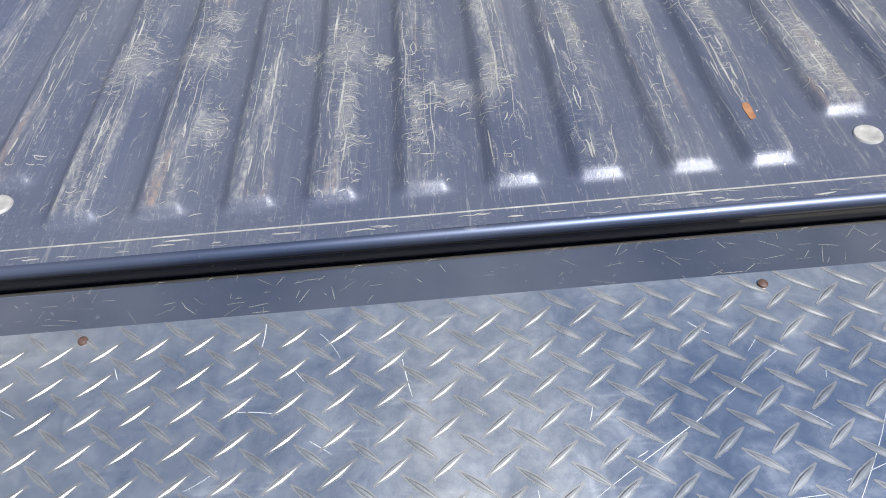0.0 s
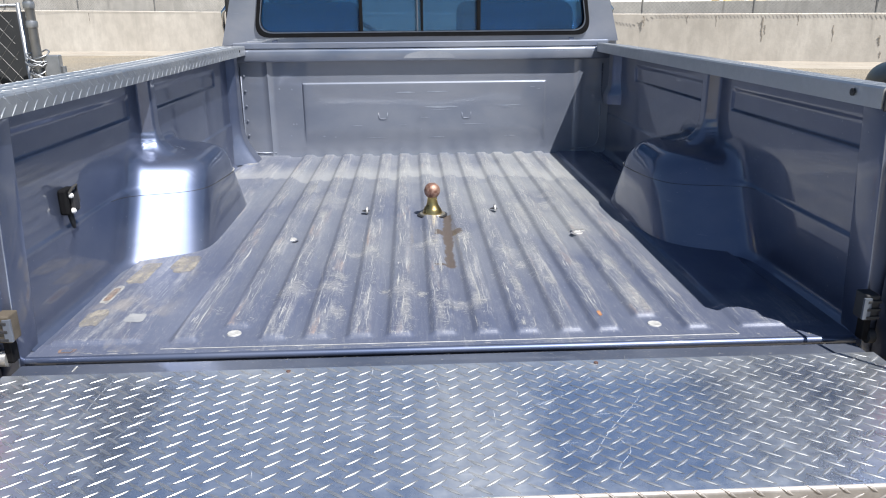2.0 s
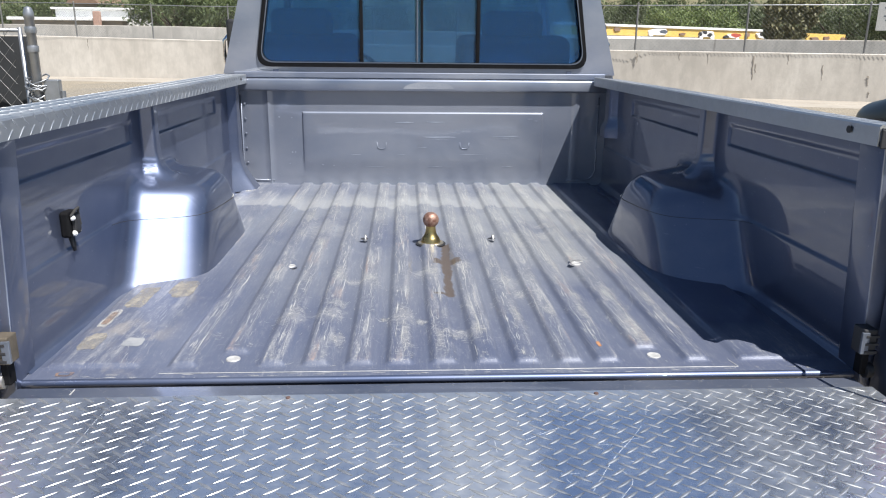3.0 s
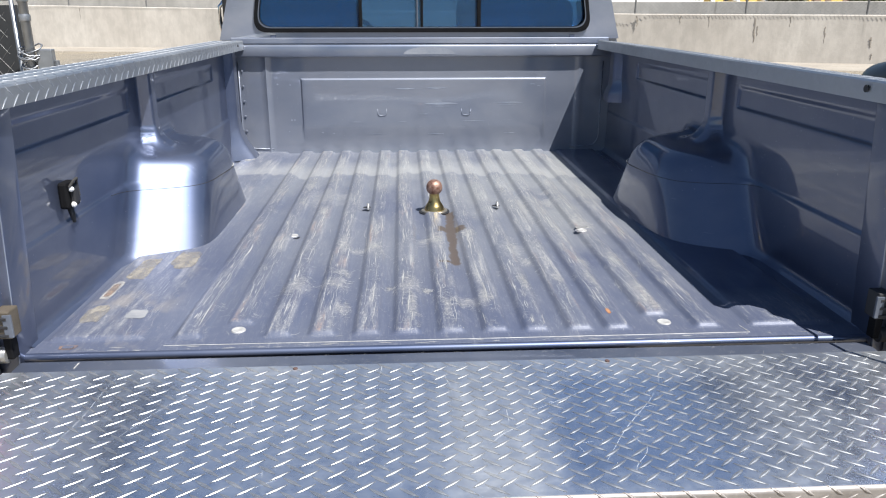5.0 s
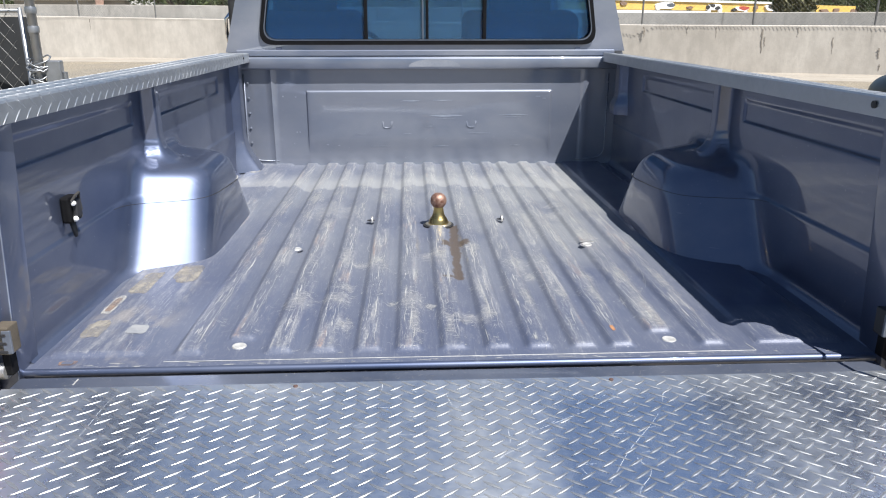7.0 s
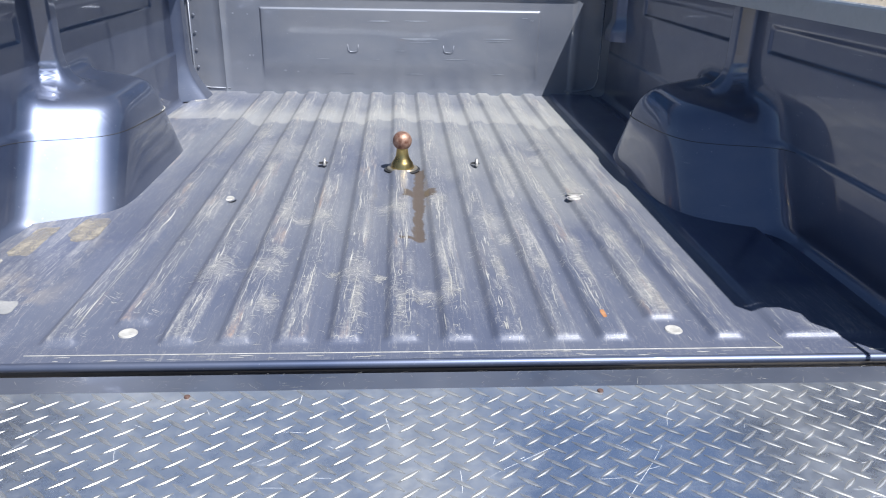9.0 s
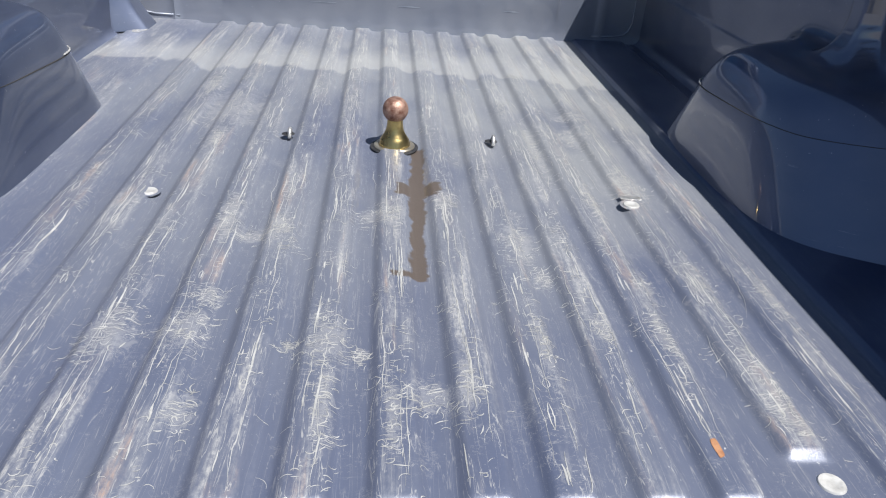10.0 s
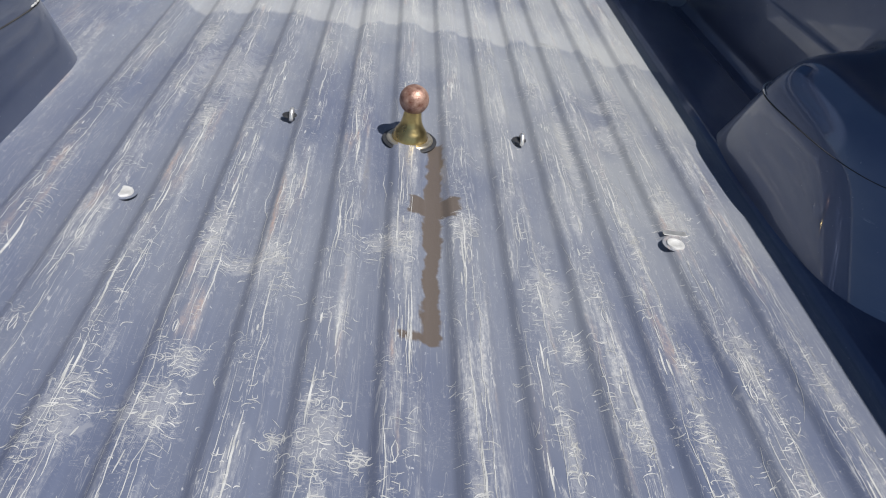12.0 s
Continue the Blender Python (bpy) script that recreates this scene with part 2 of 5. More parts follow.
def gravel_material():
    n = Nodes("gravel_ground")
    v = n.add("ShaderNodeTexVoronoi")
    n.put(v.inputs["Vector"], n.coord)
    v.inputs["Scale"].default_value = 170.0
    big = n.ramp(n.noise(0.5, 6), 0.3, 0.7)
    stone = n.mix(n.ramp(n.noise(90, 3), 0.35, 0.65), (0.08, 0.07, 0.058), (0.34, 0.305, 0.25))
    n.set(Base_Color=n.mix(n.math("MULTIPLY", big, 0.55), stone, (0.33, 0.27, 0.18)), Roughness=0.9)
    n.bump(n.math("ADD", v.outputs["Distance"], n.noise(30, 5)), 0.7, 0.009)
    return n.mat


def concrete_material():
    """Pale cast concrete with rain streaks from the top."""
    n = Nodes("pale_concrete")
    blotch = n.ramp(n.noise(0.45, 6), 0.3, 0.7)
    streak = n.ramp(n.noise(1.6, 5, (1.0, 1.0, 0.08)), 0.55, 0.75)
    colour = n.mix(blotch, (0.50, 0.46, 0.405), (0.60, 0.56, 0.50))
    colour = n.mix(n.math("MULTIPLY", streak, 0.5), colour, (0.27, 0.25, 0.22))
    colour = n.mix(n.ramp(n.noise(3.2, 7, (1.0, 1.0, 0.5), 0.65), 0.40, 0.62, 0.35, 0.0), colour, (0.30, 0.275, 0.24))
    drip = n.math("MULTIPLY", n.ramp(n.noise(2.6, 4, (1.0, 1.0, 0.10), 0.5, 0.3), 0.66, 0.72), n.ramp(n.noise(0.9, 3), 0.45, 0.6))
    colour = n.mix(n.math("MULTIPLY", drip, 0.5), colour, (0.16, 0.14, 0.12))
    n.set(Base_Color=colour, Roughness=0.85)
    n.bump(n.noise(12, 6), 0.3, 0.01)
    return n.mat


def leaf_material(name, a, b):
    n = Nodes(name)
    g = n.add("ShaderNodeNewGeometry")
    n.set(Base_Color=n.mix(g.outputs["Random Per Island"], a, b), Roughness=0.6)
    return n.mat


PAINT = paint_material("slate_blue_paint", 0.21)
TAILGATE = paint_material("scuffed_tailgate_paint", 0.34, (0.075, 0.105, 0.180), 0.35, 0.55)
# lighter copy of PAINT: the sun on cab and header put into colour
SUNLIT = paint_material("sunlit_slate_blue_paint", 0.45, (0.15, 0.185, 0.27))
# dust, with the front panel's sunlight also put into the lighter colour
DUSTY_SUNLIT = paint_material("dusty_sunlit_slate_blue_paint", 0.42, (0.105, 0.140, 0.225), 0.6)
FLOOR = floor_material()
PLATE = plate_material("aluminium_tread_plate", 0.90)
LUG = plate_material("worn_aluminium_lugs", 0.57, (0.93, 0.97, 1.04), 0.14, 0.11)
# lip metal: stain, and the gravel's brown reflection put into its colour
LIP = plain("ground_tinted_stained_aluminium", (0.24, 0.215, 0.20), (0.40, 0.37, 0.345), 14, (0.40, 0.55), 0.45, 120, 0.1)
CAP = plate_material("aluminium_rail_cap", 0.60, (0.94, 0.97, 1.0), 0.0, 0.08)
BRASS = plain("brass_plating", (0.42, 0.30, 0.11), (0.56, 0.44, 0.2), 30, (0.22, 0.38), 1.0, 200, 0.1)
RUSTY = plain("rusty_steel", (0.15, 0.055, 0.035), (0.40, 0.27, 0.21), 75, (0.32, 0.6), 0.5, 260, 0.4)
SCREW = plain("rusty_screw", (0.07, 0.04, 0.035), (0.16, 0.10, 0.085), 90, (0.5, 0.7), 0.4, 300, 0.2)
BARE = plain("bare_steel_ring", (0.55, 0.47, 0.34), (0.75, 0.68, 0.55), 40, (0.25, 0.4), 0.9, 200, 0.1)
BLACK = plain("black_rubber", (0.012, 0.012, 0.014), (0.03, 0.03, 0.032), 30, (0.45, 0.65), 0.0, 200, 0.1)
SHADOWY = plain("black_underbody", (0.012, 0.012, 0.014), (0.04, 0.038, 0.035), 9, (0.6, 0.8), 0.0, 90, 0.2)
CHROME = plain("chrome", (0.72, 0.73, 0.75), (0.8, 0.8, 0.82), 20, (0.08, 0.18), 1.0, 200, 0.0)
BOLT = plain("pale_bolt_head", (0.38, 0.375, 0.36), (0.56, 0.555, 0.54), 60, (0.3, 0.5), 0.25, 300, 0.15)
ZINC = plain("dull_zinc", (0.62, 0.60, 0.56), (0.82, 0.80, 0.75), 60, (0.3, 0.5), 0.85, 300, 0.1)
BUMPER = plain("scuffed_bumper_paint", (0.075, 0.09, 0.115), (0.13, 0.145, 0.175), 8, (0.35, 0.55), 0.3, 160, 0.12)
RED = plain("red_lens", (0.42, 0.012, 0.015), (0.5, 0.02, 0.02), 8, (0.12, 0.2), 0.0, 150, 0.02, coat=0.5)
GLASS = glass_material("tinted_glass", (0.042, 0.145, 0.32))
SLIDER = glass_material("paler_tinted_glass", (0.075, 0.185, 0.34))
SEAL = plain("window_seal_rubber", (0.004, 0.004, 0.005), (0.009, 0.009, 0.010), 30, (0.6, 0.75), 0.0, 200, 0.1)
SEAL.node_tree.nodes["Principled BSDF"].inputs["Specular IOR Level"].default_value = 0.12
WIRE = plain("weathered_wire", (0.12, 0.12, 0.12), (0.22, 0.22, 0.21), 12, (0.5, 0.7), 0.3, 150, 0.0)
SEATS = plain("dark_blue_cloth", (0.03, 0.05, 0.09), (0.055, 0.08, 0.13), 25, (0.85, 0.95), 0.0, 400, 0.3)
GRAVEL = gravel_material()
ASPHALT = plain("asphalt", (0.045, 0.045, 0.045), (0.07, 0.068, 0.065), 0.6, (0.8, 0.9), 0.0, 30, 0.3, bump_size=0.01)
DIRT = plain("tan_dirt", (0.25, 0.22, 0.185), (0.35, 0.315, 0.265), 0.8, (0.85, 0.95), 0.0, 14, 0.4, bump_size=0.02)
CONCRETE = concrete_material()
GALV = plain("galvanised_tube", (0.27, 0.285, 0.30), (0.40, 0.41, 0.43), 12, (0.35, 0.5), 0.75, 150, 0.08)
YELLOW = plain("yellow_wall_paint", (0.62, 0.40, 0.09), (0.70, 0.48, 0.14), 1.2, (0.6, 0.75), 0.0, 30, 0.05)
WHITE = plain("white_paint", (0.70, 0.70, 0.69), (0.82, 0.82, 0.8), 2.0, (0.45, 0.6), 0.0, 60, 0.05)
DARKPATCH = plain("black_wall_paint", (0.02, 0.02, 0.022), (0.04, 0.04, 0.042), 4, (0.5, 0.6), 0.0, 60, 0.02)
REDPATCH = plain("dark_red_wall_paint", (0.35, 0.05, 0.04), (0.42, 0.08, 0.05), 4, (0.5, 0.6), 0.0, 60, 0.02)
BLUEPATCH = plain("blue_wall_paint", (0.08, 0.14, 0.28), (0.1, 0.18, 0.34), 4, (0.5, 0.6), 0.0, 60, 0.02)
ROOFTILE = plain("brown_roof", (0.16, 0.10, 0.07), (0.25, 0.17, 0.12), 3, (0.8, 0.9), 0.0, 25, 0.3)
BRICK = plain("faded_brick", (0.34, 0.20, 0.15), (0.46, 0.32, 0.26), 6, (0.8, 0.9), 0.0, 40, 0.2)
CARPAINT = plain("black_car_paint", (0.006, 0.007, 0.009), (0.012, 0.013, 0.016), 4, (0.28, 0.36), 0.0, 100, 0.0)
BARK = plain("bark", (0.06, 0.045, 0.035), (0.13, 0.10, 0.075), 5, (0.85, 0.95), 0.0, 30, 0.5, (1, 1, 0.2), bump_size=0.02)
LEAVES = leaf_material("dark_green_leaves", (0.028, 0.05, 0.018), (0.12, 0.15, 0.055))
LEAVES_OLIVE = leaf_material("olive_leaves", (0.05, 0.06, 0.022), (0.19, 0.17, 0.075))
LEAVES_PALE = leaf_material("bright_green_leaves", (0.06, 0.10, 0.02), (0.20, 0.25, 0.07))
STREAK = plain("dark_rain_streak", (0.15, 0.13, 0.11), (0.26, 0.235, 0.20), 9, (0.85, 0.95), 0.0, 60, 0.1)
HILL = plain("dry_brush_hill", (0.05, 0.06, 0.028), (0.17, 0.15, 0.09), 0.12, (0.9, 0.95), 0.0, 0.9, 0.5, bump_size=0.4)
TARP = plain("dark_fabric", (0.012, 0.014, 0.016), (0.035, 0.037, 0.04), 3, (0.8, 0.9), 0.0, 90, 0.2)
TAN = plain("tan_plastic", (0.05, 0.040, 0.028), (0.10, 0.082, 0.06), 40, (0.5, 0.65), 0.0, 200, 0.1)
SCRATCH = plain("bare_scratch", (0.30, 0.30, 0.29), (0.54, 0.535, 0.515), 40, (0.4, 0.6), 0.3, 200, 0.0)
MUDFILM = thin_film("thin_dried_mud", (0.20, 0.185, 0.16), (0.31, 0.285, 0.245))
RIMFILM = thin_film("thin_pale_dust", (0.34, 0.335, 0.32), (0.50, 0.49, 0.46))
RUSTFILM = thin_film("thin_rust_stain", (0.15, 0.095, 0.075), (0.26, 0.18, 0.14))
RUSTBRIGHT = plain("fresh_rust", (0.22, 0.09, 0.04), (0.36, 0.19, 0.10), 60, (0.8, 0.9), 0.0, 300, 0.2)
PALEDUST = plain("settled_dust", (0.17, 0.18, 0.20), (0.27, 0.275, 0.28), 30, (0.7, 0.85), 0.0, 200, 0.2)


# ---- shapes ----
def part(name, bm, material, parent=None, label="", smooth=False, kind=""):
    """Links a bmesh as one mesh object, under a thing or a part."""
    mesh = bpy.data.meshes.new(name)
    bm.normal_update()
    bm.to_mesh(mesh)
    bm.free()
    mesh.materials.append(material)
    if smooth:
        mesh.polygons.foreach_set("use_smooth", [True] * len(mesh.polygons))
        if smooth != "all":
            mesh.set_sharp_from_angle(angle=radians(smooth))
    ob = new(name, mesh)
    if parent:
        ob.parent = parent
    return tagged(ob, label=label, kind=kind)


def thing(name, label, category, at=(0, 0, 0), group=""):
    ob = new(name)
    ob.location = at
    ob.empty_display_size = 0.1
    return tagged(ob, label, category, group)


def add_box(bm, lo, hi, bevel=0.0, turn=None, segments=2):
    c = [(a + b) / 2 for a, b in zip(lo, hi)]
    m = Matrix.Translation(c) @ (turn or Matrix()) @ Matrix.Diagonal((*[b - a for a, b in zip(lo, hi)], 1))
    geo = bmesh.ops.create_cube(bm, size=1.0, matrix=m)
    if bevel:
        edges = {e for v in geo["verts"] for e in v.link_edges}
        bmesh.ops.bevel(bm, geom=list(edges), offset=bevel, segments=segments, affect="EDGES", profile=0.5)


def box(lo, hi, bevel=0.0, turn=None, segments=2):
    bm = bmesh.new()
    add_box(bm, lo, hi, bevel, turn, segments)
    return bm


def add_lathe(bm, profile, at=(0, 0, 0), sides=32, m=None):
    """Turns a profile of (radius, height) round the z axis."""
    m = m or Matrix.Translation(at)
    rings = []
    for r, h in profile:
        rings.append([bm.verts.new(m @ Vector((r * math.cos(2 * math.pi * i / sides), r * math.sin(2 * math.pi * i / sides), h))) for i in range(sides)])
    for a, b in zip(rings, rings[1:]):
        for i in range(sides):
            bm.faces.new((a[i], a[(i + 1) % sides], b[(i + 1) % sides], b[i]))
    bm.faces.new(rings[0][::-1])
    bm.faces.new(rings[-1])


def lathe(profile, at=(0, 0, 0), sides=32, m=None):
    bm = bmesh.new()
    add_lathe(bm, profile, at, sides, m)
    return bm


def add_tube(bm, points, radius, sides=10, closed=False):
    """A round tube along points; radius: one number or one for each point."""
    pts = [Vector(p) for p in points]
    n = len(pts)
    rings = []
    for i, p in enumerate(pts):
        if closed:
            d = pts[(i + 1) % n] - pts[i - 1]
        else:
            d = pts[min(i + 1, n - 1)] - pts[max(i - 1, 0)]
        q = d.to_track_quat("Z", "Y").to_matrix()
        r = radius[i] if isinstance(radius, (list, tuple)) else radius
        rings.append([bm.verts.new(p + q @ Vector((r * math.cos(2 * math.pi * k / sides), r * math.sin(2 * math.pi * k / sides), 0))) for k in range(sides)])
    last = n if closed else n - 1
    for i in range(last):
        a, b = rings[i], rings[(i + 1) % n]
        for k in range(sides):
            bm.faces.new((a[k], a[(k + 1) % sides], b[(k + 1) % sides], b[k]))
    if not closed:
        bm.faces.new(rings[0][::-1])
        bm.faces.new(rings[-1])


def tube(points, radius, sides=10, closed=False):
    bm = bmesh.new()
    add_tube(bm, points, radius, sides, closed)
    return bm


def grid(us, vs, place, flip=False):
    """A sheet of quads: place(u, v) gives each corner."""
    bm = bmesh.new()
    rows = [[bm.verts.new(place(u, v)) for v in vs] for u in us]
    for a, b in zip(rows, rows[1:]):
        for i in range(len(vs) - 1):
            f = (a[i], a[i + 1], b[i + 1], b[i])
            bm.faces.new(f[::-1] if flip else f)
    return bm


def slab(outline, axis, a, b, bevel=0.0):
    """A flat outline of (u, v), pushed from a to b along the axis."""
    order = {"x": lambda u, v, w: (w, u, v), "y": lambda u, v, w: (u, w, v), "z": lambda u, v, w: (u, v, w)}[axis]
    bm = bmesh.new()
    one = [bm.verts.new(order(u, v, a)) for u, v in outline]
    two = [bm.verts.new(order(u, v, b)) for u, v in outline]
    n = len(outline)
    bm.faces.new(one)
    bm.faces.new(two[::-1])
    for i in range(n):
        bm.faces.new((one[i], two[i], two[(i + 1) % n], one[(i + 1) % n]))
    bmesh.ops.recalc_face_normals(bm, faces=bm.faces)
    if bevel:
        bmesh.ops.bevel(bm, geom=list(bm.edges), offset=bevel, segments=2, affect="EDGES", profile=0.5)
    return bm


def ramp01(a, b, v):
    t = min(max((v - a) / (b - a), 0.0), 1.0)
    return t * t * (3 - 2 * t)


def steps(a, b, n):
    return [a + (b - a) * i / n for i in range(n + 1)]


# ---- the truck's bed ----
truck = thing("pickup_truck", "slate blue metallic pickup truck with its empty bed open", "pickup truck")
PITCH, RIB_END, FRONT = 0.0928, 0.083, 2.22
RIBS = (-0.560, -0.463, -0.372, -0.279, -0.184, -0.097, -0.001, 0.094, 0.182, 0.278, 0.360, 0.463, 0.559)


def rib_height(x, y):
    """Height of the pressed floor over its low level."""
    k = min(range(13), key=lambda i: abs(x - RIBS[i]))
    h = 0.0
    if abs(x) < 0.62:
        d = abs(x - RIBS[k])
        y -= 0.068 if k in (1, 11) else 0.0
        h = 0.0105 * (1 - ramp01(0.0165, 0.0365, d)) * ramp01(RIB_END - 0.004, RIB_END + 0.016, y)
    if abs(x) > 0.64:
        h = 0.009 * ramp01(0.645, 0.662, abs(x)) * (1 - ramp01(0.835, 0.85, abs(x))) * ramp01(RIB_END - 0.002, RIB_END + 0.014, y)
    return h


xs = sorted({round(r + d, 5) for r in RIBS for d in (-0.0365, -0.033, -0.030, -0.0265, -0.023, -0.020, -0.0165, 0, 0.0165, 0.020, 0.023, 0.0265, 0.030, 0.033, 0.0365, 0.0455)}
            | {round(s * v, 5) for s in (-1, 1) for v in (0.60, 0.645, 0.65, 0.656, 0.662, 0.70, 0.76, 0.80, 0.835, 0.842, 0.85, 0.885, 0.905)})
ys = [0.0345, 0.045, 0.06, 0.074, 0.079, 0.083, 0.087, 0.091, 0.095, 0.099, 0.11, 0.14] + [0.147, 0.151, 0.155, 0.159, 0.163, 0.167, 0.18] + steps(0.2, FRONT + 0.01, 34)
bm = grid(xs, ys, lambda x, y: (x, y, F + rib_height(x, y) + 0.0012 * noise.noise(Vector((x * 5, y * 3, 3.1)))), flip=True)
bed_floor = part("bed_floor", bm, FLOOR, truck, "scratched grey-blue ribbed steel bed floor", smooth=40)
# rolled rear edge and its drop into the gap before the tailgate
prof = [(0.0345 - 0.0095 * math.sin(a), F - 0.0095 + 0.0095 * math.cos(a)) for a in steps(0, math.pi * 0.55, 10)] + [(0.040, F - 0.030), (0.06, F - 0.032)]
part("sill_edge", grid(steps(-0.884, 0.889, 12), prof, lambda x, p: (x, p[0], p[1])), PAINT, bed_floor, "glossy rolled rear sill edge", smooth=60)
part("seam_bead", tube([(-0.60, 0.056, F + 0.0003), (0.0, 0.055, F + 0.0003), (0.637, 0.056, F + 0.0003)], 0.0009, 6), SCRATCH, bed_floor, "thin pale sealer line")
part("seam_end", tube([(0.637, 0.056, F + 0.0003), (0.630, 0.09, F + 0.0003)], 0.0009, 6), SCRATCH, bed_floor)
part("sill_cavity", box((-0.89, 0.045, F - 0.075), (0.89, 0.06, F - 0.024)), PAINT, bed_floor)
bolt_shape = [(0.0, -0.004), (0.0158, -0.004), (0.0158, 0.0005), (0.0142, 0.0026), (0.010, 0.0030), (0.009, 0.0024), (0.0, 0.0026)]
for i, (bx, by) in enumerate(((-0.462, 0.126), (0.471, 0.119), (-0.438, 0.808), (0.449, 0.803))):
    bolt = part("floor_bolt", lathe(bolt_shape, (bx, by, F - 0.0005 + rib_height(bx, by)), 28), BOLT, bed_floor, "flat round bolt head", smooth=40)
    part("bolt_recess", lathe([(0.0215, 0.0), (0.0215, 0.0006), (0.0, 0.0007)], (bx, by, F - 0.001 + rib_height(bx, by)), 28), FLOOR, bed_floor)
part("bare_patch", box((0.436, 0.828, F + 0.010), (0.478, 0.842, F + 0.0114), 0.0006), ZINC, bed_floor, "bare bright metal scrape")

# gooseneck ball on its flange
ball = part("gooseneck_ball", lathe([(0.0, 0.0), (0.034, 0.0), (0.0345, 0.004), (0.0325, 0.008), (0.0315, 0.013), (0.028, 0.019), (0.0225, 0.027), (0.0190, 0.036), (0.0172, 0.046), (0.0165, 0.058)],
                                    (0.004, 1.083, F + 0.008), 40), BRASS, truck, "brass-plated gooseneck hitch ball with rusty top", smooth=60)
part("ball_head", lathe([(0.0165, 0.0)] + [(0.0275 * math.sin(a), 0.0215 - 0.0275 * math.cos(a)) for a in steps(0.70, 2.72, 14)] + [(0.0, 0.0466)], (0.004, 1.083, F + 0.066), 40), RUSTY, ball, "rust-brown worn ball head", smooth=50)
part("flange_ring", lathe([(0.0, 0.0), (0.044, 0.0), (0.0445, 0.004), (0.042, 0.0065), (0.0, 0.0068)], (0.004, 1.083, F + 0.0035), 40), BARE, ball, "bright worn steel ring", smooth=40)
part("flange_gasket", lathe([(0.0, 0.0), (0.051, 0.0), (0.052, 0.003), (0.050, 0.0045), (0.0, 0.005)], (0.004, 1.083, F + 0.0012), 40), BLACK, ball, "black round rim", smooth=40)
for px in (-0.223, 0.224):
    loop = [(px, 1.117 + 0.012 * math.cos(a), F + 0.006 + 0.017 * math.sin(a)) for a in steps(0, math.pi, 10)]
    eye = part("chain_loop", tube(loop, 0.0042, 8), ZINC, truck, "small steel safety chain loop standing from the floor", smooth="all")
    part("chain_slot", lathe([(0.0, 0.0), (0.014, 0.0), (0.0, 0.0008)], (px - 0.004, 1.117, F + 0.0115), 20), BLACK, eye)

# front panel
bm = bmesh.new()
add_box(bm, (-0.93, FRONT, F - 0.05), (0.93, FRONT + 0.03, 1.33), 0.003)
front_panel = part("front_panel", bm, PAINT, truck, "slate blue front panel of the bed")


def tray(x, z):
    """Raised flat field of the front panel, with a sharp upper edge."""
    inside = ramp01(-0.577, -0.569, x) * (1 - ramp01(0.584, 0.592, x)) * (1 - ramp01(1.228, 1.236, z)) * ramp01(0.93, 1.02, z)
    ribs = 0.006 * ramp01(-0.745, -0.738, x) * (1 - ramp01(-0.730, -0.72, x)) + 0.006 * ramp01(0.742, 0.752, x) * (1 - ramp01(0.76, 0.768, x))
    foot = 0.0018 * (1 - ramp01(0.88, 0.94, z)) * math.cos(2 * math.pi * x / PITCH) if abs(x) < 0.6 else 0.0
    return FRONT - 0.003 - 0.007 * inside - ribs - foot - 0.004 * (1 - ramp01(F - 0.01, F + 0.03, z)) + 0.0015 * noise.noise(Vector((x * 3, z * 4, 0.5)))


fx = sorted(set(steps(-0.90, 0.90, 120)) | {-0.577, -0.573, -0.569, 0.584, 0.588, 0.592})
fz = sorted(set(steps(F - 0.005, 1.335, 40)) | {1.226, 1.229, 1.232, 1.235, 1.238})
part("front_sheet", grid(fx, fz, lambda x, z: (x, tray(x, z), z), flip=True), DUSTY_SUNLIT, front_panel, "dusty pressed sheet with a raised field, lightened as sunlit", smooth=40)
bm = box((-0.93, FRONT - 0.034, 1.333), (0.93, FRONT + 0.05, 1.388), 0.009, segments=3)
header = part("front_header", bm, SUNLIT, front_panel, "folded header rail", smooth=40)
part("dust_arc", slab([(0.03 + 0.12 * math.cos(a), 1.345 + 0.034 * math.sin(a)) for a in steps(0, math.pi, 20)], "y", FRONT - 0.0352, FRONT - 0.0342), plain("pale_dust", (0.2, 0.22, 0.26), (0.3, 0.31, 0.34), 8, (0.5, 0.6), 0.1), front_panel, "pale arc-shaped wipe mark")
PALE = plain("pale_scuff", (0.24, 0.27, 0.34), (0.34, 0.37, 0.43), 30, (0.4, 0.5), 0.3)
mark_rng = random.Random(4)
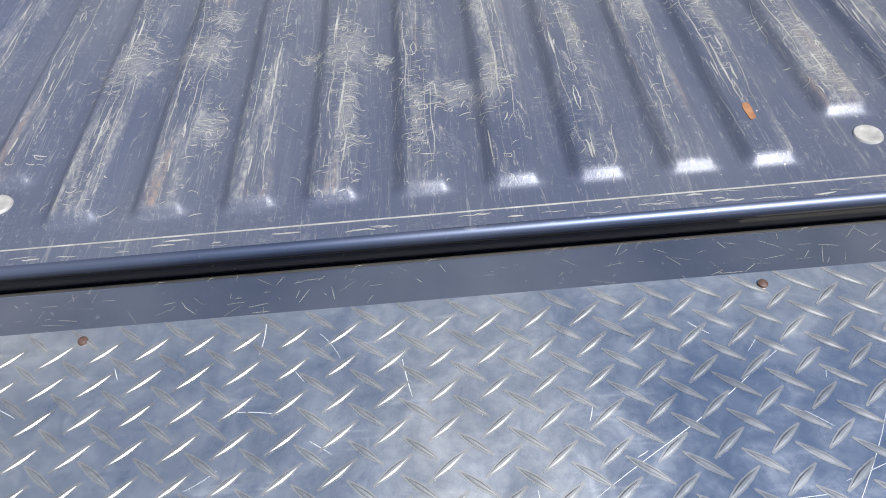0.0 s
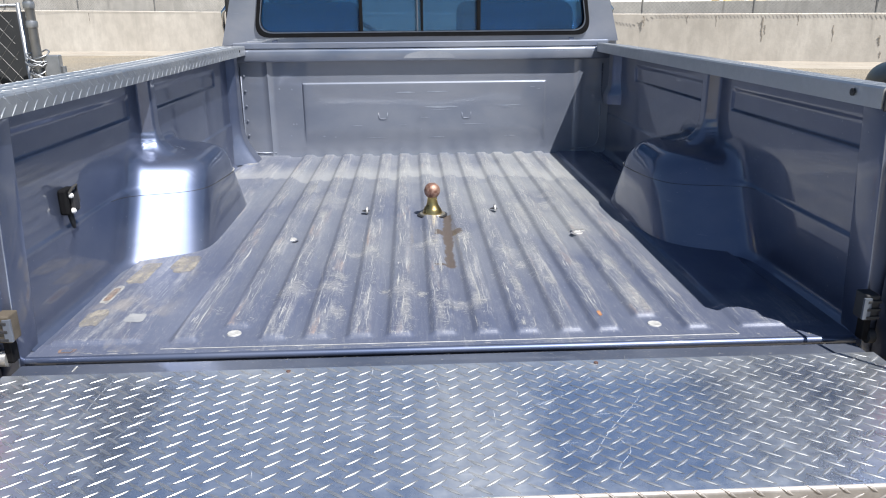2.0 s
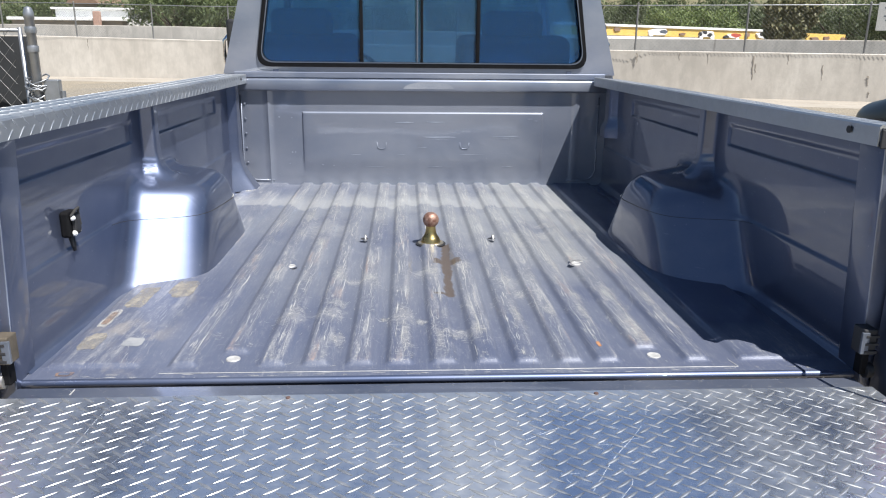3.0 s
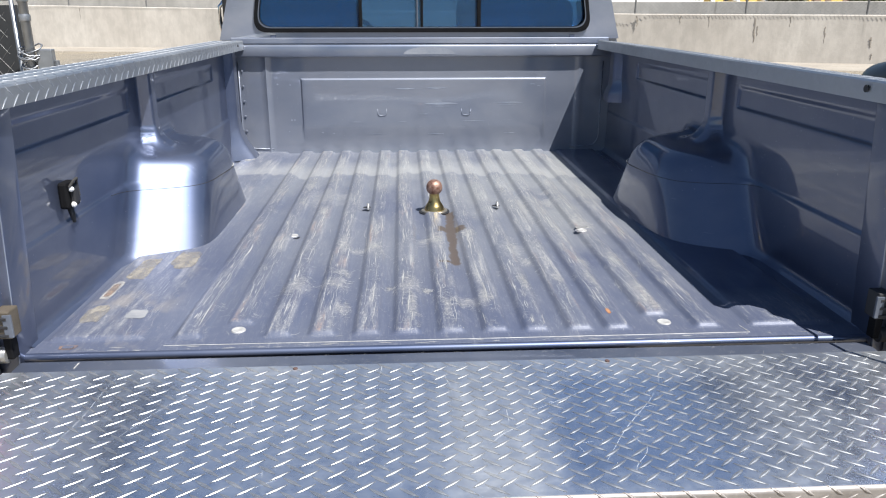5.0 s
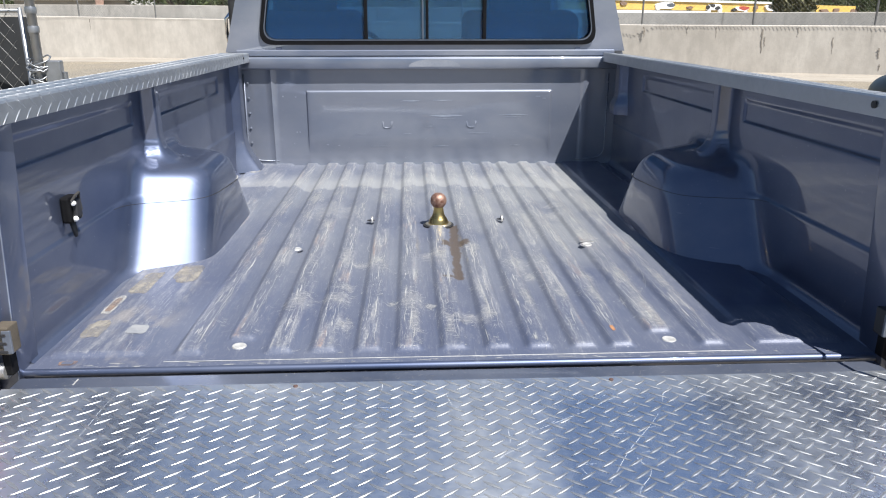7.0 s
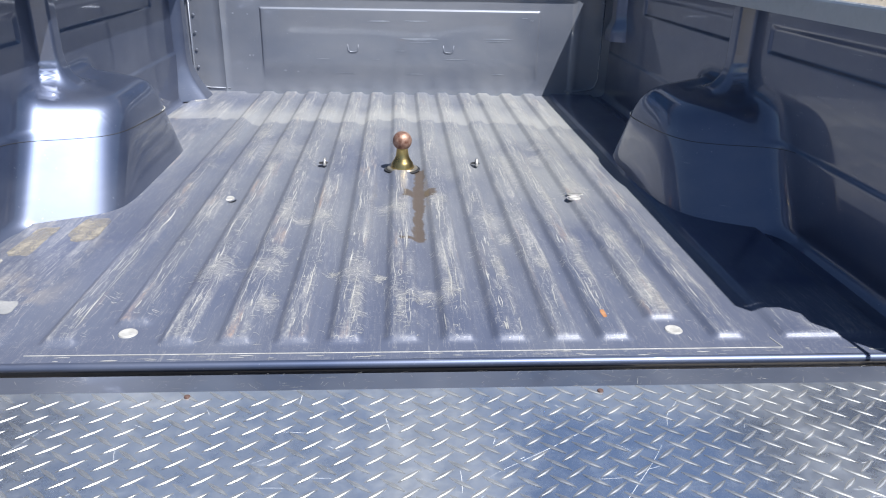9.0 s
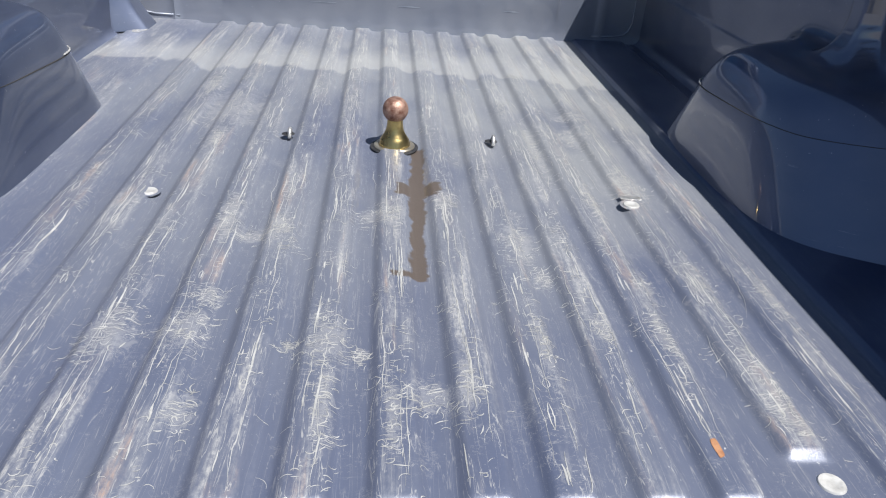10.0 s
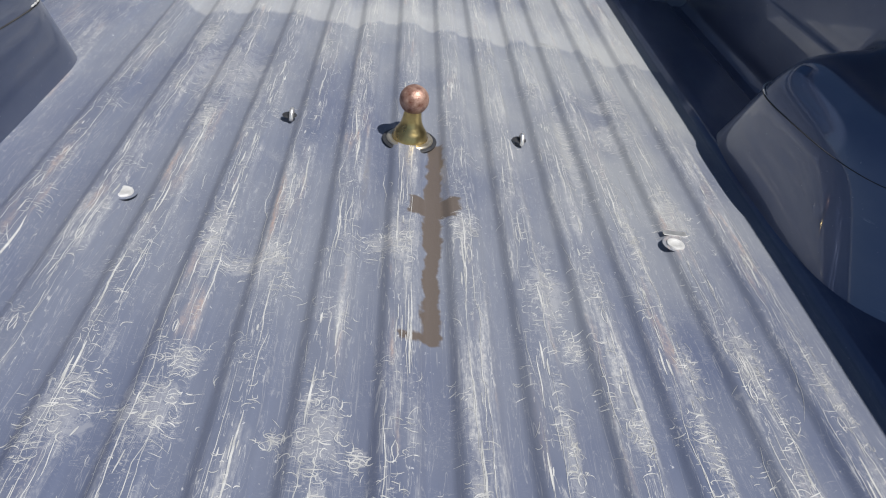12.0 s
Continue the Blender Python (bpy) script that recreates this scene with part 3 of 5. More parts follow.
for x0, z0, w, h in ((-0.14, 1.186, 0.11, 0.007), (0.01, 1.188, 0.11, 0.006), (-0.008, 1.116, 0.18, 0.010), (0.03, 1.103, 0.11, 0.004), (0.336, 1.119, 0.15, 0.007), (0.36, 1.109, 0.09, 0.003), (-0.02, 1.066, 0.05, 0.004),
                     (-0.49, 0.980, 0.013, 0.007), (-0.435, 0.976, 0.010, 0.006), (-0.28, 0.971, 0.10, 0.003), (0.02, 0.970, 0.09, 0.004), (0.39, 0.972, 0.06, 0.004), (-0.35, 1.030, 0.06, 0.003), (-0.12, 1.031, 0.04, 0.003),
                     (0.18, 1.032, 0.12, 0.003), (-0.69, 1.208, 0.010, 0.008), (-0.63, 1.206, 0.009, 0.008), (-0.632, 1.040, 0.008, 0.008), (-0.618, 1.040, 0.008, 0.008), (-0.645, 0.985, 0.005, 0.006), (0.51, 1.205, 0.03, 0.004), (0.545, 1.196, 0.02, 0.003)):
    bm = bmesh.new()
    rim, m = [], 14
    for k in range(m):
        a = 2 * math.pi * k / m
        u, v = x0 + w / 2 + w / 2 * math.cos(a) * mark_rng.uniform(0.7, 1.1), z0 + h / 2 * math.sin(a) * mark_rng.uniform(0.5, 1.2)
        rim.append(bm.verts.new((u, tray(u, v) - 0.0009, v)))
    bm.faces.new(rim)
    part("scuff_mark", bm, PALE, front_panel)
for x0 in (-0.196, 0.207):
    part("pressed_hook", tube([(x0 - 0.022, FRONT - 0.0105, 1.090), (x0 - 0.02, FRONT - 0.012, 1.067), (x0 - 0.012, FRONT - 0.012, 1.060), (x0 + 0.012, FRONT - 0.012, 1.060), (x0 + 0.02, FRONT - 0.012, 1.067), (x0 + 0.022, FRONT - 0.0105, 1.090)], 0.0016, 6), DUSTY_SUNLIT, front_panel, smooth="all")
for sx in (-1, 1):
    part("corner_bead", tube([(sx * 0.862, FRONT - 0.005, 1.31), (sx * 0.862, FRONT - 0.005, 0.955), (sx * 0.852, FRONT - 0.005, 0.925), (sx * 0.835, FRONT - 0.005, 0.910), (sx * 0.80, FRONT - 0.005, 0.904), (sx * 0.72, FRONT - 0.005, 0.902)], 0.0035, 6), DUSTY_SUNLIT, front_panel, smooth="all")
for bx in (-0.845, 0.86):
    for bz in (0.99, 1.06, 1.13, 1.20, 1.27):
        part("panel_bolt", lathe([(0.0, 0.0), (0.006, 0.0), (0.005, 0.004), (0.0, 0.005)], m=Matrix.Translation((bx, FRONT - 0.004, bz)) @ pose(0, 0, 0, 90, 0, 0), sides=10), DUSTY_SUNLIT, front_panel)


# sides, wheel wells, posts, rail caps
WALLS, RAIL, TOP, FLANGE = {-1: 0.885, 1: 0.905}, 0.822, 1.408, 1.367


def ease(a, b, v):
    t = np.clip((v - a) / (b - a), 0.0, 1.0)
    return t * t * (3 - 2 * t)


def melt(a, b, k):
    """The union of two solids with a fillet of about k."""
    h = np.clip(k - np.abs(a - b), 0.0, None) / k
    return np.minimum(a, b) - h * h * k / 4


def wall_depth(y, z):
    """How far the plain inner side sheet stands out from its plane."""
    d = 0.0 * y
    for y0, y1 in ((0.115, 0.835), (1.00, 1.82)):
        in_y = ease(y0, y0 + 0.010, y) * (1 - ease(y1 - 0.010, y1, y))
        d = d - 0.0065 * in_y * (ease(1.257, 1.267, z) - ease(1.312, 1.332, z))
    d = d + 0.006 * (1 - ease(1.066, 1.078, z))
    fillet = np.clip(0.024 - (z - F), 0.0, 0.0239)
    d = d + 0.024 - np.sqrt(0.024 ** 2 - fillet ** 2)
    return d + 0.0012 * np.sin(5.1 * y + 3.0 * z) * np.sin(9.0 * z + 1.3)


WELL = {s: [(Vector(v).normalized(), d) for v, d in (((1.0, 0.0, 0.09), inner), ((0.36, -0.74, 0.53), back), ((0.20, 0.80, 0.50), 0.275), ((0.12, -0.03, 1.0), 0.268))] for s, inner, back in ((-1, 0.222, 0.332), (1, 0.250, 0.362))}
WELL_Y, STAKE_Y = 1.03, {-1: 0.938, 1: 0.953}


def side_depth(y, z, s):
    """Depth of the pressed side: the sheet, the stake post and the rounded wheel well flowing into each other."""
    y, z = np.broadcast_arrays(np.asarray(y, float), np.asarray(z, float))
    wall = wall_depth(y, z)
    p = 10 if s < 0 else 6

    def solid(d):
        post_q = np.stack((np.abs(y - STAKE_Y[s]) - 0.016, d - 0.026))
        post = np.hypot(*np.clip(post_q, 0, None)) + np.minimum(post_q.max(0), 0) - 0.013
        inner, *others = [np.clip((v.x * d + v.y * (y - WELL_Y) + v.z * (z - F)) / r, 0, None) for v, r in WELL[s]]
        block = (inner ** p + sum(o ** (2 * p) for o in others) ** 0.5) ** (1 / p)
        block = (block - 1) * 0.25
        return np.minimum(melt(melt(d - wall, post, 0.018), block, 0.040), melt(post, block, 0.085))

    lo, hi = wall - 0.002, wall * 0 + 0.40
    for _ in range(26):
        mid = (lo + hi) / 2
        inside = solid(mid) < 0
        lo, hi = np.where(inside, mid, lo), np.where(inside, hi, mid)
    return lo


def side_sheet(bm, s, ys_, zs_):
    """One stretch of the pressed side as a sheet of quads."""
    depth = side_depth(np.array(ys_)[:, None], np.array(zs_)[None, :], s)
    rows = [[bm.verts.new((s * (WALLS[s] - depth[i, j]), y, z)) for j, z in enumerate(zs_)] for i, y in enumerate(ys_)]
    for a, b in zip(rows, rows[1:]):
        for k in range(len(zs_) - 1):
            f = (a[k], a[k + 1], b[k + 1], b[k])
            bm.faces.new(f[::-1] if s > 0 else f)
    return bm


def tread(bm, us, vs, place, size=(0.0137, 0.0110), high=0.0013, half=0.0027, skirt=0.0, slot=0):
    """Raised lens-shaped lugs of tread plate on a lattice; place(u, v, h) gives the point h over the sheet."""
    rng_ = random.Random(len(us))
    for i, u in enumerate(us):
        for j, v in enumerate(vs):
            if i % 2 != j % 2 or v < -0.472 and skirt:
                continue
            s = 1 if i % 2 == 0 else -1
            a, b = size
            n = math.hypot(a, b)
            ox, oy = -s * b / n, a / n
            g = rng_.uniform(0.9, 1.08)

            def at(t, w, h):
                return bm.verts.new(place(u + a * t * g + ox * w, v + s * b * t * g + oy * w, h))

            stations = [(t, half * (1 - abs(t) ** 1.6), high * (1 - abs(t) ** 2.4)) for t in (-1, -0.7, -0.35, 0, 0.35, 0.7, 1)]
            rows = [(at(t, w, 0.0), at(t, w * 0.36, h), at(t, -w * 0.36, h), at(t, -w, 0.0)) for t, w, h in stations]
            for p, q in zip(rows, rows[1:]):
                for k in range(3):
                    f = bm.faces.new((p[k], p[k + 1], q[k + 1], q[k]))
                    f.material_index = 1 if skirt else slot
            if skirt:
                outer = [(at(t * 1.10, w + skirt, 0.0003), at(t * 1.10, -w - skirt, 0.0003)) for t, w, h in stations]
                for p, q in zip(outer, outer[1:]):
                    f = bm.faces.new((p[0], p[1], q[1], q[0]))
                    f.material_index = 1


def bed_side(s):
    """One side of the bed; s is -1 or 1."""
    name = "bed_side"
    low = steps(F - 0.002, F + 0.05, 8) + steps(F + 0.06, 1.06, 14) + steps(1.066, 1.078, 4) + steps(1.084, 1.24, 36)
    high = [1.24, 1.25] + steps(1.257, 1.267, 5) + steps(1.27, 1.308, 4) + steps(1.312, 1.332, 6) + [1.34, 1.36, 1.40]
    rear = steps(0.06, 0.112, 4) + steps(0.115, 0.125, 3) + steps(0.14, 0.48, 20) + [0.50]
    middle = sorted(set(steps(0.50, 1.60, 190)) | {0.825, 0.835, 1.005, 1.01})
    front = steps(1.60, 1.80, 12) + steps(1.81, 1.82, 3) + steps(1.84, FRONT, 20)
    bm = bmesh.new()
    for ys_, zs_ in ((rear, low + high[1:]), (middle, high), (front, low + high[1:])):
        side_sheet(bm, s, ys_, zs_)
    side = part(name, bm, PAINT, truck, "pressed inner side of the bed in slate blue", smooth=50)
    # outer skin with the wheel opening
    out = [(0.008, 0.62), (0.62, 0.62)] + [(1.06 - 0.43 * math.cos(a), 0.62 + 0.34 * math.sin(a)) for a in steps(0.05, math.pi - 0.05, 16)] + [(1.50, 0.62), (FRONT + 0.03, 0.62), (FRONT + 0.03, 1.37), (0.008, 1.37)]
    part("outer_skin", slab(out, "x", s * 0.915, s * 0.945), PAINT, side, "outer side panel")
    # rear post, leaning outwards towards its foot
    bm = bmesh.new()
    rings = [[bm.verts.new((s * x, y, z)) for x, y in ((x0, 0.008), (x0 + 0.004, 0.098), (0.95, 0.098), (0.95, 0.008))] for x0, z in (((0.868, F - 0.06), (0.838, 1.366)) if s < 0 else ((0.883, F - 0.06), (0.851, 1.366)))]
    for k in range(4):
        bm.faces.new((rings[0][k], rings[0][(k + 1) % 4], rings[1][(k + 1) % 4], rings[1][k]))
    bm.faces.new(rings[0][::-1])
    bm.faces.new(rings[1])
    bmesh.ops.recalc_face_normals(bm, faces=bm.faces)
    bmesh.ops.bevel(bm, geom=list(bm.edges), offset=0.005, segments=3, affect="EDGES", profile=0.5)
    part("rear_post", bm, PAINT, side, smooth=40)
    # front corner post that flares out over the floor
    def post(u, z):
        k = 1 - ramp01(0.80, 1.12, z) if s < 0 else 0.40 * ramp01(1.24, 1.17, z)
        e = 1 - ramp01(0.42, 1.0, abs(u))
        return (s * (WALLS[s] + 0.004 - (0.040 + 0.11 * k * k) * e), 2.09 + u * (0.065 + 0.05 * k), z)

    part("corner_post", grid(steps(-1, 1, 28), steps(0.885 if s < 0 else 1.135, 1.40, 26), post, flip=(s > 0)), PAINT, side, smooth="all")
    # wheel well
    wheel_well = part("wheel_well", side_sheet(bmesh.new(), s, middle, low), PAINT, side, "rounded glossy wheel well with a pressed seam", smooth="all")
    seam_y = steps(0.60, 1.235, 90)
    seam_z = [1.070 - 0.022 * ramp01(0.55, 0.80, y) - 0.016 * ramp01(0.8, 1.25, y) for y in seam_y]
    seam_d = side_depth(np.array(seam_y), np.array(seam_z), s)
    line = [(s * (WALLS[s] - d - 0.0002), y, z) for d, y, z in zip(seam_d, seam_y, seam_z)]
    part("well_seam", tube(line, [0.0007 + 0.0008 * ramp01(0.7, 1.2, y) for y in seam_y], 6), SHADOWY, wheel_well, "thin dark lap seam", smooth="all")
    part("seam_chip", tube([(x - s * 0.001, y, z + 0.004) for x, y, z in line[-16:]], [0.001, 0.002, 0.0012, 0.0024] * 4, 6), SCRATCH, wheel_well, "chipped bright paint at the seam's end")
    # tread plate cap on the rail
    fall = 0.011 if s > 0 else 0.0
    ol = [(RAIL + 0.0005, FLANGE), (RAIL + 0.0005, TOP - 0.004), (RAIL + 0.0045, TOP), (0.948, TOP - fall), (0.952, TOP - fall - 0.004), (0.952, FLANGE), (0.949, FLANGE), (0.949, TOP - fall - 0.006), (RAIL + 0.004, TOP - 0.006), (RAIL + 0.004, FLANGE)]
    bm = slab([(s * u, v) for u, v in ol], "y", -0.02 if s < 0 else -0.010, 2.184)
    if s < 0:
        tread(bm, steps(0.0, 2.08, 98), steps(FLANGE + 0.010, TOP - 0.010, 1), lambda u, v, h: (s * (RAIL + 0.0005 - h), u, v), high=0.0014)
    tread(bm, steps(0.0, 2.08, 98), steps(0.84, 0.938, 5), lambda u, v, h: (s * v, u, TOP - fall * (v - RAIL - 0.004) / (0.944 - RAIL) + h))
    cap = part("rail_cap", bm, CAP, side, "bright aluminium tread plate rail cap")
    part("cap_end", box((min(s * 0.826, s * 0.90), (-0.026 if s < 0 else -0.016), FLANGE - 0.004), (max(s * 0.826, s * 0.90), (-0.0205 if s < 0 else -0.0105), TOP - 0.008), 0.002), BLACK, cap)
    if s > 0:
        part("cap_screw", lathe([(0.0, 0.0), (0.0075, 0.0), (0.0075, 0.003), (0.0, 0.0035)], m=Matrix.Translation((RAIL, 0.085, 1.390)) @ pose(0, 0, 0, 0, -90, 0), sides=14), BLACK, cap, "dark screw head")
    else:
        part("cap_screw", lathe([(0.0, 0.0), (0.005, 0.0), (0.005, 0.003), (0.0, 0.0035)], m=Matrix.Translation((-RAIL, 2.06, 1.390)) @ pose(0, 0, 0, 0, 90, 0), sides=14), BLACK, cap, "dark screw head")
    # tail light on the outer corner
    def at_rear(x0, x1, y0, y1, z0, z1, bevel):
        return box((min(s * x0, s * x1), y0, z0), (max(s * x0, s * x1), y1, z1), bevel)

    part("lamp_housing", at_rear(0.900, 0.950, -0.078, 0.006, 0.84, 1.366, 0.008), PAINT, side, "corner housing of the tail light", smooth=40)
    part("tail_light", at_rear(0.904, 0.956, -0.090, -0.076, 0.88, 1.10, 0.006), RED, side, "red tail light lens")
    part("light_bezel", at_rear(0.902, 0.956, -0.088, -0.076, 0.85, 0.878, 0.004), CHROME, side)
    # latch striker beside the opening
    striker = part("striker_block", at_rear(0.850, 0.880, -0.028, 0.010, 0.940, 0.996, 0.003), TAN if s < 0 else BLACK, side, "worn tan latch block" if s < 0 else "black latch block")
    for k in range(3):
        part("striker_rib", at_rear(0.854, 0.882, -0.032, -0.026, 0.945 + 0.017 * k, 0.951 + 0.017 * k, 0.001), BLACK, striker)
    part("striker_plate", at_rear(0.846, 0.862, -0.031, -0.025, 0.944, 0.990, 0.001), BUMPER, striker)
    part("hinge_roller", lathe([(0.0, 0.0), (0.016, 0.0), (0.016, 0.014), (0.006, 0.016), (0.0, 0.016)], m=Matrix.Translation((s * 0.888, -0.010, 0.899)) @ pose(0, 0, 0, 0, -s * 90, 0), sides=24), ZINC if s < 0 else BLACK, side, "hinge roller", smooth=40)
    part("hinge_arm", at_rear(0.860, 0.876, -0.018, 0.006, 0.892, 0.941, 0.003), SEAL, side)
    # bright edge line: a pale tube stands in for the post's highlight
    part("edge_highlight", tube([(s * 0.8675, 0.0085, F - 0.02), (s * 0.8405, 0.0085, 1.36)] if s < 0 else [(0.882, 0.0085, F - 0.02), (0.853, 0.0085, 1.36)], 0.0014, 6), SUNLIT, side, "pale highlight line along the rear post's edge")
    return side


left_side, right_side = bed_side(-1), bed_side(1)

# trailer socket on the inner side
socket = part("trailer_socket", box((-0.884, 0.316, 1.104), (-0.862, 0.362, 1.166), 0.006), SEAL, truck, "black trailer wiring socket with bright bolts")
part("socket_cap", box((-0.863, 0.330, 1.110), (-0.853, 0.362, 1.160), 0.008, segments=3), BLACK, socket, smooth=40)
part("socket_lip", tube([(-0.858, 0.320, 1.156), (-0.850, 0.328, 1.170), (-0.850, 0.346, 1.172), (-0.857, 0.358, 1.160), (-0.855, 0.360, 1.128)], 0.003, 8), SHADOWY, socket)
for by_, bz in ((0.326, 1.151), (0.328, 1.114)):
    part("socket_bolt", lathe([(0.0, 0.0), (0.0065, 0.0), (0.0065, 0.004), (0.003, 0.008), (0.0, 0.008)], m=Matrix.Translation((-0.859, by_, bz)) @ pose(0, 0, 0, 0, 90, 0), sides=12), WHITE, socket, "bright bolt", smooth=40)
part("socket_lead", tube([(-0.871, 0.338, 1.105), (-0.869, 0.342, 1.082), (-0.869, 0.345, 1.068)], [0.007, 0.006, 0.004], 8), BLACK, socket, smooth="all")

# ---- tailgate, lowered ----
tailgate = part("tailgate", box((-0.858, -0.405, F - 0.058), (0.858, -0.004, F + 0.001), 0.006, segments=3), TAILGATE, truck, "lowered tailgate with a tread plate cover", smooth=40)
bm = bmesh.new()
prof = [(-0.057, F + 0.0005), (-0.057, F + 0.004)] + [(-0.479 - 0.007 * math.sin(a), F - 0.003 + 0.007 * math.cos(a)) for a in steps(0, math.pi / 2, 7)] + [(-0.486, F - 0.026), (-0.482, F - 0.028)]
rows = [[bm.verts.new((x, y, z)) for y, z in prof] for x in steps(-0.865, 0.865, 40)]
for a, b in zip(rows, rows[1:]):
    for i in range(len(prof) - 1):
        f = bm.faces.new((a[i], b[i], b[i + 1], a[i + 1]))
        f.material_index = 2 if i >= 3 else 0
tread(bm, [-0.839 + 0.0211 * i for i in range(81)], [-0.4789 + 0.01635 * j for j in range(26)], lambda u, v, h: (u, v, F + 0.004 + h), skirt=0.0008)


def over_lip(u, v, h):
    """A point h over the plate's rolled edge, v along it from the start of the bend."""
    q = min(max(v / 0.007, 0.0), math.pi / 2)
    down = max(0.0, v - 0.007 * math.pi / 2)
    return (u, -0.479 - min(v, 0.0) - (0.007 + h) * math.sin(q), F - 0.003 + (0.007 + h) * math.cos(q) - down)


tread(bm, [-0.8465 + 0.02125 * i for i in range(81)], [0.008, 0.024], over_lip, size=(0.0128, 0.0085), high=0.0016, half=0.0028, slot=2)
tread_plate = part("tread_plate", bm, PLATE, tailgate, "bright aluminium tread plate with dull patches", smooth=20)
tread_plate.data.materials.append(LUG)
tread_plate.data.materials.append(LIP)
part("plate_backing", box((-0.85, -0.4815, F - 0.033), (0.85, -0.40, F - 0.0285), 0.001), SHADOWY, tailgate)
for sx in (-0.313, 0.292):
    part("plate_screw", lathe([(0.0, 0.0), (0.0047, 0.0), (0.0044, 0.002), (0.0025, 0.003), (0.0, 0.003)], (sx, -0.071, F + 0.004), 14), SCREW, tailgate, "small rusty screw head", smooth=40)
rng = random.Random(21)
bm = bmesh.new()


def flat_strip(bm, pts, w, z):
    """A thin scratch on a level sheet."""
    last = None
    for i, (x, y) in enumerate(pts):
        a_, b_ = pts[max(i - 1, 0)], pts[min(i + 1, len(pts) - 1)]
        d = Vector((b_[0] - a_[0], b_[1] - a_[1], 0)).normalized()
        o = Vector((-d.y, d.x, 0)) * w / 2 * (0.3 + 0.7 * math.sin(math.pi * (i + 0.4) / len(pts)))
        pair = [bm.verts.new(Vector((x, y, z)) + k * o) for k in (-1, 1)]
        if last:
            bm.faces.new((last[0], pair[0], pair[1], last[1])[::-1])
        last = pair


for _ in range(190):
    x, y = rng.uniform(-0.82, 0.82), rng.uniform(-0.054, -0.010)
    a0, ln = rng.choice((rng.gauss(0, 0.25), rng.gauss(-0.9, 0.3), rng.gauss(0.8, 0.4))), rng.uniform(0.003, 0.022)
    pts = [(x + ln * t * math.cos(a0), min(-0.006, max(-0.055, y + ln * t * math.sin(a0)))) for t in steps(0, 1, 4)]
    flat_strip(bm, pts, rng.choice((0.0002, 0.0003, 0.0004)), F + 0.0012)
part("strip_scratch", bm, SCRATCH, tailgate, "fine pale scratches in the paint", kind="stuff")
bm = bmesh.new()
for x0, y0, x1, y1 in ((-0.57, -0.30, -0.475, -0.12), (0.10, -0.26, 0.29, -0.135), (0.20, -0.40, 0.34, -0.20), (0.36, -0.16, 0.40, -0.09), (-0.66, -0.33, -0.64, -0.09), (0.24, -0.43, 0.28, -0.36), (0.02, -0.35, 0.09, -0.29)):
    flat_strip(bm, [(x0 + (x1 - x0) * t + 0.003 * math.sin(7 * t + x0 * 40), y0 + (y1 - y0) * t) for t in steps(0, 1, 10)], 0.0005, F + 0.0042)
for _ in range(45):
    x, y = rng.gauss(0.12, 0.35), rng.uniform(-0.45, -0.08)
    a0, ln, bend = rng.uniform(0, 3.14), rng.uniform(0.008, 0.04), rng.gauss(0, 0.15)
    pts = [(max(-0.86, min(0.86, x + ln * t * math.cos(a0 + bend * t))), max(-0.47, min(-0.06, y + ln * t * math.sin(a0 + bend * t)))) for t in steps(0, 1, 5)]
    flat_strip(bm, pts, rng.choice((0.0003, 0.0004, 0.0006)), F + 0.0042)
part("plate_scratch", bm, plain("bright_scratch", (0.66, 0.67, 0.68), (0.85, 0.86, 0.87), 60, (0.4, 0.5), 0.2, 200, 0.0), tailgate, "fine bright scratches", kind="stuff")
part("paint_nick", box((-0.742, -0.04, F + 0.0012), (-0.739, -0.016, F + 0.0016)), SCRATCH, tailgate)
part("support_cable", tube([(0.93, -0.085, 1.33), (0.918, -0.092, 1.28), (0.8875, -0.111, 1.18), (0.867, -0.142, 1.08), (0.867, -0.150, 0.97), (0.872, -0.16, 0.888)], 0.0042, 8), BLACK, truck, "black tailgate support cable", smooth="all")

# ---- bumper and chassis under the tailgate ----
bumper = part("bumper", slab([(-0.300, 0.600), (-0.278, 0.556), (0.280, 0.548), (0.297, 0.600), (0.297, 0.650), (-0.300, 0.650)], "y", -0.205, -0.06, 0.004), BUMPER, truck, "scuffed grey step plate under the tailgate", smooth=40)
for x0, x1 in ((-0.64, -0.302), (0.299, 0.405)):
    part("bumper_ledge", box((x0, -0.203, 0.632), (x1, -0.06, 0.642), 0.003), LIP, bumper, "pale worn top ledge")
    part("bumper_core", box((x0, -0.195, 0.50), (x1, -0.06, 0.6315), 0.006), SHADOWY, bumper)
part("bumper_end", box((0.406, -0.205, 0.56), (0.428, -0.06, 0.645), 0.005), SHADOWY, bumper)
part("lower_bar", box((-0.30, -0.19, 0.47), (0.298, -0.06, 0.545), 0.012), SHADOWY, bumper)
rng = random.Random(5)
for k in range(14):
    x0 = rng.gauss(0.0, 0.07)
    z0 = rng.uniform(0.562, 0.60)
    part("paint_chip", box((x0, -0.2058, z0), (x0 + rng.uniform(0.003, 0.009), -0.2045, z0 + rng.uniform(0.015, 0.05)), 0.0, pose(0, 0, 0, 0, rng.uniform(-15, 15), 0)), SHADOWY, bumper)
hitch = part("hitch_receiver", box((-0.20, -0.13, 0.47), (0.20, -0.03, 0.53), 0.012), SHADOWY, truck, "black steel hitch receiver under the bumper")
part("receiver_tube", box((-0.045, -0.16, 0.45), (0.045, 0.02, 0.54), 0.008), SHADOWY, hitch)
